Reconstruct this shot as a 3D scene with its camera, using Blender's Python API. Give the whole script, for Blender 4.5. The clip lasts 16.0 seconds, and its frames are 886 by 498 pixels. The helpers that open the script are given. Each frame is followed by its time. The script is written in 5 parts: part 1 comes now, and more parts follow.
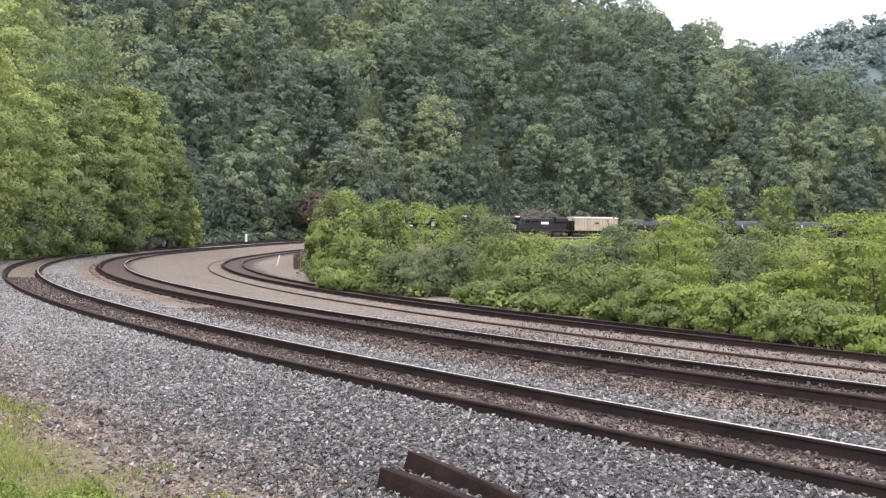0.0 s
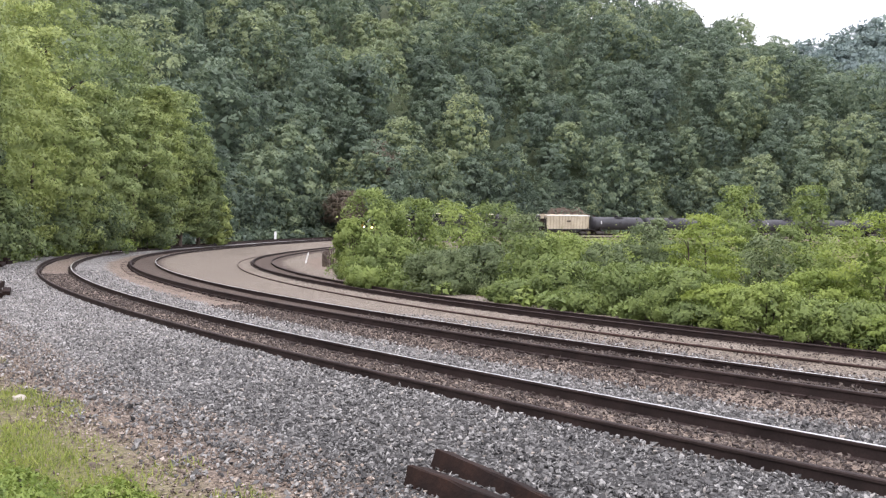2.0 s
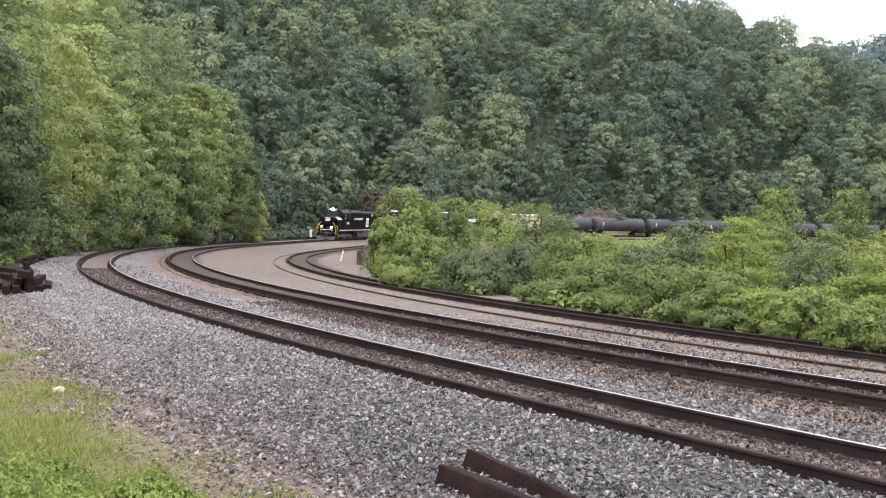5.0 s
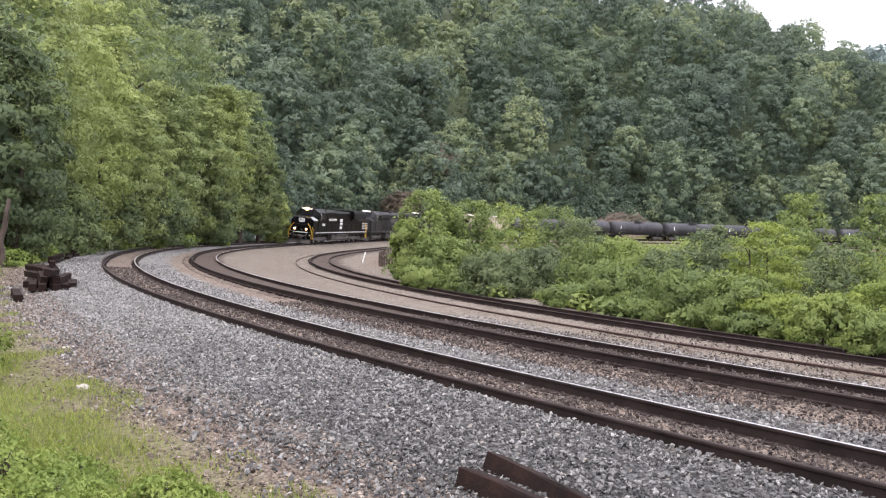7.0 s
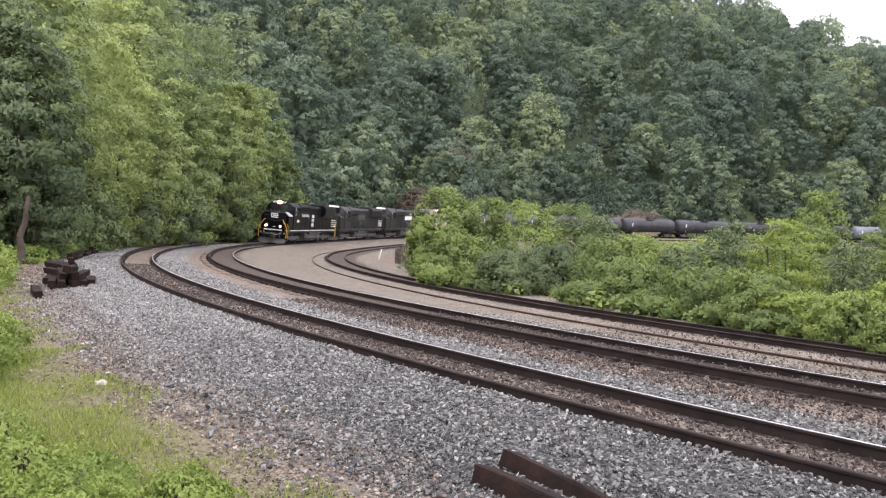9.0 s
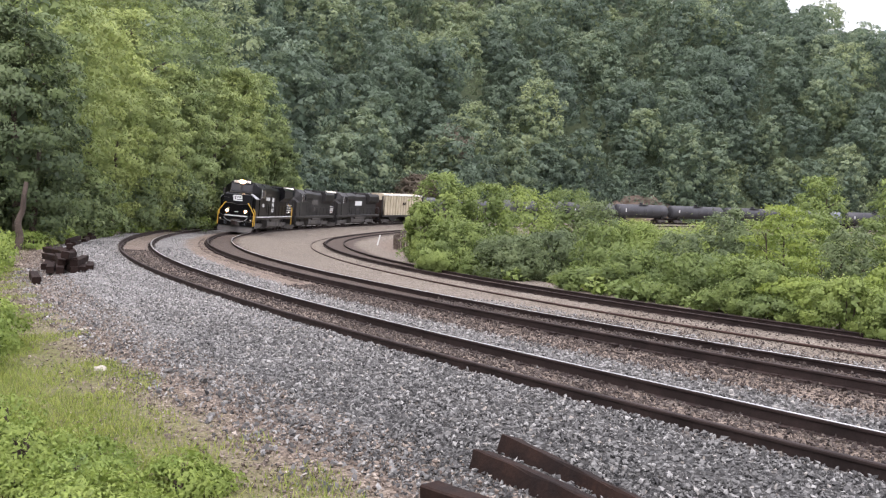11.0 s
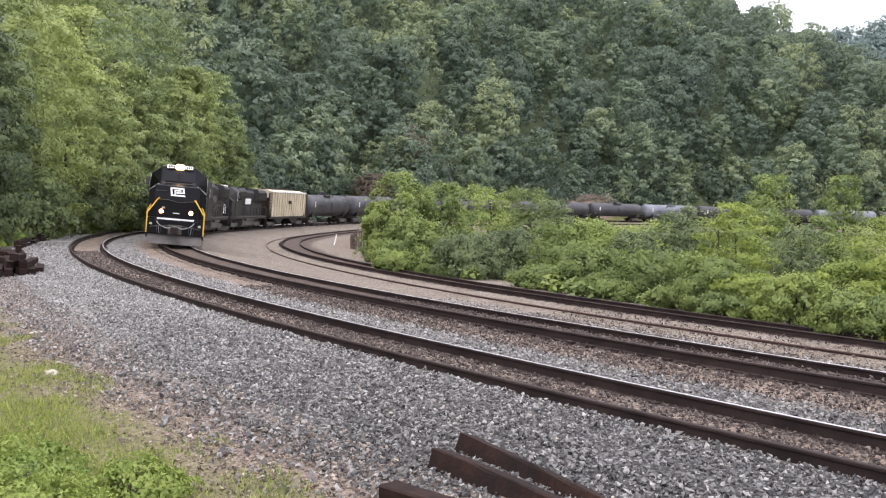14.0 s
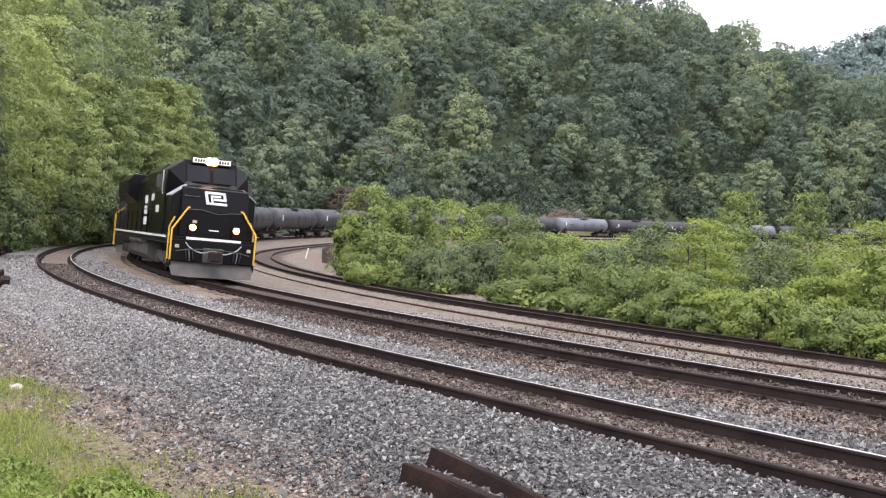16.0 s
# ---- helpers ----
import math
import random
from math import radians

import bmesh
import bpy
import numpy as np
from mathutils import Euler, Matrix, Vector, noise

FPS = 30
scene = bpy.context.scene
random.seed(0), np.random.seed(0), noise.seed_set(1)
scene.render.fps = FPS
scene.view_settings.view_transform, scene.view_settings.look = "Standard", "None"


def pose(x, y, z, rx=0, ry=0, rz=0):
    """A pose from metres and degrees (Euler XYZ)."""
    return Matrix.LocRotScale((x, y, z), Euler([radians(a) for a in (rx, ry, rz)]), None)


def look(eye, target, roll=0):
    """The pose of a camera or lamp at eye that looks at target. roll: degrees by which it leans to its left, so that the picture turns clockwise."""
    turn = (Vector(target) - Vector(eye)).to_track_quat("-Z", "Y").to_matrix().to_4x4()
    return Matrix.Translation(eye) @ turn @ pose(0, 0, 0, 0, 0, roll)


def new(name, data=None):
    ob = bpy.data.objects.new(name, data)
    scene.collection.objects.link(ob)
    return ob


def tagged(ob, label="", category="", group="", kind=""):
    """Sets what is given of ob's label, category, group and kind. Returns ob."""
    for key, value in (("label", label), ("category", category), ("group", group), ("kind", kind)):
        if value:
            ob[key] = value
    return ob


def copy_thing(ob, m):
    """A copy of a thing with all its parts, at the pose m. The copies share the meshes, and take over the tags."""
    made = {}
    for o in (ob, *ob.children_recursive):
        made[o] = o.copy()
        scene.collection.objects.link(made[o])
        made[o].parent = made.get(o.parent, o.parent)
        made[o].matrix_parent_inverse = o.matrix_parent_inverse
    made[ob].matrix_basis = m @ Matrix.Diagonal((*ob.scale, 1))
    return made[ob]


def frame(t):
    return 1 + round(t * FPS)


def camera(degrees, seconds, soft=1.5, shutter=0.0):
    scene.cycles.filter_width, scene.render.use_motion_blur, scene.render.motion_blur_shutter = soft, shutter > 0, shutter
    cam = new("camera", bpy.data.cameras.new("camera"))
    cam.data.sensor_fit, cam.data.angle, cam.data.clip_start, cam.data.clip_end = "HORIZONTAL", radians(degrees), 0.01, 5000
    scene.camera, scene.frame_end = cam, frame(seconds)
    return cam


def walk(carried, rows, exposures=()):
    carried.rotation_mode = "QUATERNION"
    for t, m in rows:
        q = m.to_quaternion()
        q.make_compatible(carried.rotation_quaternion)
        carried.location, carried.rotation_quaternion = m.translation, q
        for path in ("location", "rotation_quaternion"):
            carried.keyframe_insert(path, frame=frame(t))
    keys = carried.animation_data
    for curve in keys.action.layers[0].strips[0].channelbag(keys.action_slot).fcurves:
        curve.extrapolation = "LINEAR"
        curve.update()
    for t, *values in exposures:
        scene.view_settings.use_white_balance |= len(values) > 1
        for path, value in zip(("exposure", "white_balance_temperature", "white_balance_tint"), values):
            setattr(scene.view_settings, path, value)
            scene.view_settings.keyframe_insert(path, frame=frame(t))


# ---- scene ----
# camera: a phone held by someone who stands still and turns
EYE = (0.0, 0.0, 1.947)
TURNS = [  # seconds, yaw, pitch, roll
    (0.0, 0.03, -0.94, -0.51),
    (0.5, 0.63, -0.50, -0.72),
    (1.0, 0.75, -0.88, -0.59),
    (1.5, 1.44, -0.92, -0.52),
    (2.0, 1.80, -1.08, -0.66),
    (2.5, 2.12, -1.04, -0.73),
    (3.0, 2.46, -0.97, -0.84),
    (3.5, 2.88, -0.88, -0.97),
    (4.0, 3.23, -0.97, -1.10),
    (6.5, 5.10, -1.23, -1.78),
    (7.0, 5.37, -1.04, -1.88),
    (7.5, 5.54, -0.92, -1.99),
    (8.0, 5.62, -0.80, -2.24),
    (8.5, 5.95, -0.90, -2.26),
    (9.0, 6.39, -1.25, -1.92),
    (11.5, 6.26, -2.20, -1.91),
    (12.0, 6.13, -2.22, -1.83),
    (12.5, 5.68, -2.22, -1.81),
    (13.0, 4.66, -1.86, -1.80),
    (13.5, 3.95, -2.12, -1.66),
    (14.0, 3.58, -2.11, -1.62),
    (14.5, 3.40, -1.81, -1.75),
    (15.0, 3.11, -1.56, -1.82),
    (15.5, 2.55, -1.35, -1.91),
    (16.0, 1.83, -1.16, -1.96),
]
cam = camera(52.0, 16.0, soft=1.25)
walk(cam, [(t, pose(*EYE, 90 + p, r, y)) for t, y, p, r in TURNS], [(0.0, 0.97, 6280, 21.5), (16.0, 0.97, 6280, 21.5)])

# ---- light: bright overcast afternoon ----
world = bpy.data.worlds.new("overcast_sky")
scene.world = world
world.use_nodes = True
_nt = world.node_tree
_bg = _nt.nodes["Background"]
_sky = _nt.nodes.new("ShaderNodeTexSky")
_sky.sky_type = "NISHITA"
_sky.sun_disc = False
_sky.sun_elevation = radians(70)
_sky.sun_rotation = radians(213)
_mix = _nt.nodes.new("ShaderNodeMixRGB")
_mix.inputs[0].default_value = 0.8          # cloud cover
_mix.inputs[2].default_value = (9.3, 9.4, 9.4, 1)
_nt.links.new(_sky.outputs[0], _mix.inputs[1])
_nt.links.new(_mix.outputs[0], _bg.inputs[0])
_bg.inputs[1].default_value = 0.15
_sun = bpy.data.lights.new("sun", "SUN")
_sun.energy = 1.5
_sun.angle = radians(50)
_sun.color = (1.0, 0.96, 0.88)
sun = new("sun", _sun)
sun.matrix_world = look((-22, 6, 110), (0, 40, 0))

# ---- materials ----


def mat(name, rough=0.8, metal=0.0, spec=0.35):
    m = bpy.data.materials.new(name)
    m.use_nodes = True
    b = m.node_tree.nodes["Principled BSDF"]
    b.inputs["Roughness"].default_value = rough
    b.inputs["Metallic"].default_value = metal
    b.inputs["Specular IOR Level"].default_value = spec
    return m, m.node_tree, b


def nd(nt, kind, **sets):
    n = nt.nodes.new(kind)
    for k, v in sets.items():
        if k in n.inputs:
            n.inputs[k].default_value = v
    return n


def rampn(nt, src, stops):
    r = nt.nodes.new("ShaderNodeValToRGB")
    e = r.color_ramp.elements
    while len(e) < len(stops):
        e.new(0.5)
    for el, (p, c) in zip(e, stops):
        el.position, el.color = p, (*c, 1)
    nt.links.new(src, r.inputs[0])
    return r.outputs[0]


def mixc(nt, fac, a, b, mode="MIX"):
    m = nt.nodes.new("ShaderNodeMixRGB")
    m.blend_type = mode
    for i, v in enumerate((fac, a, b)):
        if hasattr(v, "is_linked"):
            nt.links.new(v, m.inputs[i])
        elif i == 0:
            m.inputs[0].default_value = v
        else:
            m.inputs[i].default_value = (*v, 1)
    return m.outputs[0]


def coords(nt):
    return nt.nodes.new("ShaderNodeTexCoord").outputs["Object"]


def noise_tex(nt, scale, detail=4.0, src=None, rough=0.6):
    n = nd(nt, "ShaderNodeTexNoise", Scale=scale, Detail=detail, Roughness=rough)
    nt.links.new(src or coords(nt), n.inputs["Vector"])
    return n.outputs["Fac"]


def bump(nt, b, height, strength=0.4, dist=0.02):
    n = nd(nt, "ShaderNodeBump", Strength=strength, Distance=dist)
    nt.links.new(height, n.inputs["Height"])
    nt.links.new(n.outputs[0], b.inputs["Normal"])


def plain(name, c1, c2, scale=3.0, rough=0.7, metal=0.0, bumped=0.15, fine=40.0, spec=0.35):
    """Two tones by a large and a fine noise, with fine relief."""
    m, nt, b = mat(name, rough, metal, spec)
    big, small = noise_tex(nt, scale), noise_tex(nt, fine, 3)
    c = rampn(nt, big, [(0.35, c1), (0.68, c2)])
    dark = tuple(x * 0.7 for x in c1)
    f = rampn(nt, small, [(0.35, (0.5,) * 3), (0.65, (0, 0, 0))])
    c = mixc(nt, f, c, dark)
    nt.links.new(c, b.inputs["Base Color"])
    bump(nt, b, small, bumped, 0.01)
    return m


def foliage(name, dark, mid, light, rough=0.6, trans=0.30, grain=1.8, spread=0.16):
    """Leaves: tone differs from plant to plant, from bough to bough and from leaf to leaf."""
    m, nt, b = mat(name, rough, 0.0, 0.3)
    at = nt.nodes.new("ShaderNodeAttribute")
    at.attribute_name = "tone"
    geo = nt.nodes.new("ShaderNodeNewGeometry")
    leaf = nt.nodes.new("ShaderNodeMath")
    leaf.operation = "MULTIPLY_ADD"
    leaf.inputs[1].default_value = spread
    nt.links.new(geo.outputs["Random Per Island"], leaf.inputs[0])
    nt.links.new(at.outputs["Fac"], leaf.inputs[2])
    bough = nt.nodes.new("ShaderNodeMath")
    bough.operation = "MULTIPLY_ADD"
    bough.inputs[1].default_value = 0.36
    nt.links.new(noise_tex(nt, grain, 3.0, None, 0.6), bough.inputs[0])
    nt.links.new(leaf.outputs[0], bough.inputs[2])
    c = rampn(nt, bough.outputs[0], [(0.20, dark), (0.62, mid), (1.0, light)])
    nt.links.new(c, b.inputs["Base Color"])
    tr = nt.nodes.new("ShaderNodeBsdfTranslucent")
    nt.links.new(c, tr.inputs[0])
    mx = nt.nodes.new("ShaderNodeMixShader")
    mx.inputs[0].default_value = trans
    nt.links.new(b.outputs[0], mx.inputs[1])
    nt.links.new(tr.outputs[0], mx.inputs[2])
    nt.links.new(mx.outputs[0], nt.nodes["Material Output"].inputs["Surface"])
    return m


# leaf tones pushed towards blue to carry some of the hill's haze
M_WOODS = foliage("woods_leaves", (0.062, 0.090, 0.074), (0.154, 0.207, 0.136), (0.315, 0.362, 0.165), 0.6, 0.42, 0.35, 0.07)
# haze put into the colour: paler, bluer leaves for the far ridge
M_FAR_HAZE = foliage("distant_leaves_haze_tint", (0.15, 0.205, 0.205), (0.20, 0.262, 0.245), (0.26, 0.325, 0.275), 0.7, 0.4, 0.05, 0.06)
M_LEAF = foliage("bright_leaves", (0.078, 0.110, 0.060), (0.208, 0.268, 0.110), (0.350, 0.408, 0.135), 0.6, 0.4, 0.6, 0.10)
M_FEATHER = foliage("feathery_leaves", (0.062, 0.094, 0.026), (0.172, 0.235, 0.054), (0.290, 0.355, 0.070), 0.6, 0.4, 0.9, 0.08)
M_OLIVE = foliage("olive_leaves", (0.075, 0.104, 0.056), (0.172, 0.220, 0.098), (0.31, 0.355, 0.15), 0.6, 0.4, 1.5, 0.10)
M_SHRUB = foliage("shrub_leaves", (0.062, 0.092, 0.042), (0.165, 0.222, 0.068), (0.275, 0.345, 0.090), 0.6, 0.4, 1.5, 0.10)
M_BARK = plain("bark", (0.06, 0.045, 0.035), (0.13, 0.10, 0.08), 2.0, 0.95, 0, 0.6, 30)
M_RAIL = plain("rusty_rail_steel", (0.021, 0.0145, 0.013), (0.044, 0.030, 0.026), 2.0, 0.7, 0.0, 0.15, 40, 0.15)
M_RUSTRAIL = plain("old_rusted_rail", (0.042, 0.024, 0.019), (0.080, 0.043, 0.032), 2.0, 0.85, 0.0)
M_SHINE = plain("worn_rail_head", (0.55, 0.54, 0.54), (0.68, 0.68, 0.69), 1.0, 0.33, 0.85, 0.03)
M_TIE = plain("creosoted_timber", (0.012, 0.008, 0.007), (0.032, 0.017, 0.012), 3.0, 0.8, 0, 0.6, 25, 0.12)
M_SLEEPER = plain("dusty_sleeper_timber", (0.045, 0.032, 0.024), (0.105, 0.076, 0.056), 3.0, 0.95, 0, 0.6, 25)
M_BLACK = plain("black_locomotive_paint", (0.003, 0.003, 0.0035), (0.006, 0.0055, 0.006), 0.6, 0.28, 0, 0.05, 20, 0.13)
M_DUSTY = plain("dusty_black_paint", (0.014, 0.013, 0.013), (0.030, 0.027, 0.025), 0.6, 0.5, 0, 0.05, 20)
M_WHITE = plain("white_paint", (0.72, 0.72, 0.70), (0.82, 0.82, 0.80), 1.0, 0.5, 0, 0.04)
M_YELLOW = plain("yellow_handrail_paint", (0.62, 0.36, 0.04), (0.75, 0.46, 0.06), 2.0, 0.5)
M_GREY = plain("grey_dirty_steel", (0.058, 0.053, 0.049), (0.125, 0.114, 0.104), 1.0, 0.7, 0.1)
M_TAN = plain("tan_hopper_paint", (0.44, 0.38, 0.27), (0.58, 0.51, 0.38), 0.5, 0.6, 0, 0.06, 6)
M_TANK = plain("black_tank_paint", (0.032, 0.032, 0.036), (0.065, 0.064, 0.068), 0.35, 0.42, 0, 0.04, 8)
M_TANKGREY = plain("grey_tank_paint", (0.12, 0.13, 0.15), (0.20, 0.215, 0.24), 0.35, 0.45, 0, 0.04, 8)
# pale grey for the hose and for sky reflection painted on nose shoulders
M_SHOULDER = plain("pale_grey_reflection_and_hose", (0.34, 0.35, 0.36), (0.46, 0.47, 0.48), 1.5, 0.35, 0, 0.03)
M_ROCK = plain("bare_brown_rock", (0.085, 0.064, 0.050), (0.25, 0.19, 0.145), 0.25, 0.95, 0, 0.8, 2)


def glow(name, col, strength):
    m, nt, b = mat(name, 0.4)
    b.inputs["Base Color"].default_value = (*col, 1)
    b.inputs["Emission Color"].default_value = (*col, 1)
    b.inputs["Emission Strength"].default_value = strength
    return m


M_LAMP = glow("lit_headlight", (1.0, 0.72, 0.36), 45.0)
# orange glow ring added round lamps to stand in for their halo
M_HALO = glow("lamp_halo", (1.0, 0.40, 0.09), 2.4)
M_MARKER = glow("lit_number_board", (1.0, 0.93, 0.80), 0.45)


def glass_dark():
    m, nt, b = mat("dark_cab_glass", 0.08)
    b.inputs["Base Color"].default_value = (0.012, 0.013, 0.015, 1)
    b.inputs["Specular IOR Level"].default_value = 0.15
    return m


M_GLASS = glass_dark()

# ---- plan: a horseshoe of three tracks round CX, CY ----
CX, CY = 103.82, 101.51
U_N, U_M, U_R, U_S = 136.94, 132.33, 124.05, 125.93   # centre lines of tracks and the loose rail
Z_N, Z_M, Z_R, Z_S = 0.0, -0.109, -0.59, -0.775        # top of each outer rail
CANT = 0.075
GAUGE = 1.505
_BP = np.array([75, 85, 95, 110, 120, 130, 145, 160, 170])
_BV = np.array([3, 3, 3, 3, 2.5, 2.0, 1.0, 0.2, 0.0])
_ZP = np.array([60, 90, 121, 140, 159, 172, 178, 186])
_ZV = np.array([2.1, 2.1, 2.0, 1.5, 0.8, 0.25, 0.05, 0.0])


def smooth_table(px, py, phi, w=5.0):
    phi = np.atleast_1d(np.asarray(phi, float))
    return sum(np.interp(phi + k * w, px, py) for k in (-1, -0.5, 0, 0.5, 1)) / 5


def bulge(phi):
    b = smooth_table(_BP, _BV, phi)
    p = np.atleast_1d(np.asarray(phi, float))
    # past the far end of the bend the line runs straight on
    line = (U_M + 3.0) / np.sin(np.radians(np.clip(p, 35, 90))) - U_M
    w = np.clip((92 - p) / 14, 0, 1)
    return b * (1 - w) + line * w


def grade(phi):
    return smooth_table(_ZP, _ZV, phi)


def at(u, phi, z=0.0):
    """Points of the plan: u metres from the centre of the bend (outwards), phi degrees round it, z over the railhead."""
    flat = np.ndim(phi) == 0 and np.ndim(u) == 0
    phi = np.asarray(phi, float)
    r = np.asarray(u) + bulge(phi)
    a = np.radians(phi)
    p = np.stack(np.broadcast_arrays(CX + r * np.cos(a), CY + r * np.sin(a), z + grade(phi)), -1)
    return p[0] if flat else p


def mesh_ob(name, verts, faces, material, parent=None, label="", smooth=False):
    me = bpy.data.meshes.new(name)
    me.from_pydata(verts if isinstance(verts, list) else verts.tolist(), [], faces if isinstance(faces, list) else faces.tolist())
    if material:
        for k in (material if isinstance(material, (list, tuple)) else [material]):
            me.materials.append(k)
    if smooth:
        me.polygons.foreach_set("use_smooth", np.ones(len(me.polygons), bool))
    ob = new(name, me)
    if parent:
        ob.parent = parent
    if label:
        ob["label"] = label
    return ob


def fast_mesh(name, verts, faces, material, tone=None, flat=False):
    """A large mesh of equal polygons straight from arrays."""
    me = bpy.data.meshes.new(name)
    n, k = faces.shape
    me.vertices.add(len(verts))
    me.vertices.foreach_set("co", np.ascontiguousarray(verts, np.float32).ravel())
    me.loops.add(n * k)
    me.loops.foreach_set("vertex_index", np.ascontiguousarray(faces, np.int32).ravel())
    me.polygons.add(n)
    me.polygons.foreach_set("loop_start", np.arange(0, n * k, k, dtype=np.int32))
    me.update(calc_edges=True)
    if tone is not None:
        a = me.attributes.new("tone", "FLOAT", "POINT")
        a.data.foreach_set("value", np.ascontiguousarray(tone, np.float32))
    me.materials.append(material)
    if flat:
        me.polygons.foreach_set("use_smooth", np.zeros(n, bool))
    return me


# ---- ground: one sheet, cross-section by u, hill outside the bend ----
_GU = np.array([0, 95, 104, 112, 117, 119.5, 122.4, 123.2, 125.3, 126.5, 128.5, 130.6, 131.2, 133.6, 134.3, 135.2, 136.1, 137.6, 137.85, 139.2, 141.0, 142.5, 150, 400])
_GZ = np.array([-6, -6, -5, -3.5, -1.9, -0.95, -.84, -.80, -.745, -.92, -.76, -.40, -.32, -.305, -.31, -.29, -.25, -.19, -.10, -.13, -.32, -.38, -.4, -.4])
_RP = np.array([40, 60, 66, 72, 76, 80, 84, 90, 96, 104, 112, 130, 160, 185, 205, 225, 240])
_RH = np.array([0, 5, 9, 15, 24, 36, 53, 80, 107, 142, 170, 180, 180, 140, 60, 0, 0])


def ground_z(r, phi):
    """Height of the ground at the distance r from the bend's centre."""
    u = r - bulge(phi)
    z = np.interp(u, _GU, _GZ)
    cap = smooth_table(_RP, _RH, phi, 3.0)
    foot = np.interp(phi, [60, 100, 130, 160, 185, 205], [150, 143.5, 145, 148, 152, 165])
    rise = np.maximum(u - foot, 0) * 0.78
    hill = cap * np.tanh(rise / np.maximum(cap, 1))
    return z + np.where(cap > 0.5, hill, 0) + grade(phi)


def build_ground():
    us = np.r_[0.5, 30, 60, 85, 95, np.arange(100, 118, 3.0), np.arange(118, 134, 0.45), np.arange(134, 143, 0.2), np.arange(143, 146, 0.5), np.arange(146, 160, 2.0), np.arange(160, 400, 8.0), 450, 600, 900, 1500, 3000]
    ph = np.r_[np.arange(20, 150, 1.0), np.arange(150, 240, 0.4), np.arange(240, 380.01, 2.0)]
    P, U = np.meshgrid(ph, us, indexing="ij")
    Pf, Uf = P.ravel() % 360, U.ravel()
    Pb = np.where(Pf < 20, 20, Pf)
    R = Uf + np.where(Uf < 400, bulge(np.clip(Pb, 40, 359)), 0)
    Z = ground_z(R, np.clip(Pb, 40, 359))
    Z = np.where(Uf > 500, np.minimum(Z, 60) * np.exp(-(Uf - 500) / 500), Z)
    rng = np.random.default_rng(4)
    rough = np.where((Uf > 138) & (Uf < 146), 0.012, np.where(Uf > 146, 0.25, np.where(Uf < 119, 0.15, 0.006)))
    Z = Z + rng.normal(0, 1, len(Z)) * rough
    a = np.radians(Pf)
    V = np.stack([CX + R * np.cos(a), CY + R * np.sin(a), Z], -1)
    n, m = len(ph), len(us)
    i, j = np.meshgrid(np.arange(n - 1), np.arange(m - 1), indexing="ij")
    q = np.stack([i * m + j, i * m + j + 1, (i + 1) * m + j + 1, (i + 1) * m + j], -1).reshape(-1, 4)
    q = q[:, ::-1]
    me = fast_mesh("ground", V, q, ground_material())
    at_u = me.attributes.new("across", "FLOAT", "POINT")
    at_u.data.foreach_set("value", Uf.astype(np.float32))
    me.polygons.foreach_set("use_smooth", np.ones(len(q), bool))
    g = new("ground", me)
    tagged(g, "grey ballast, brown cinders, grass verge and wooded slopes", "ground", kind="structure")
    return g


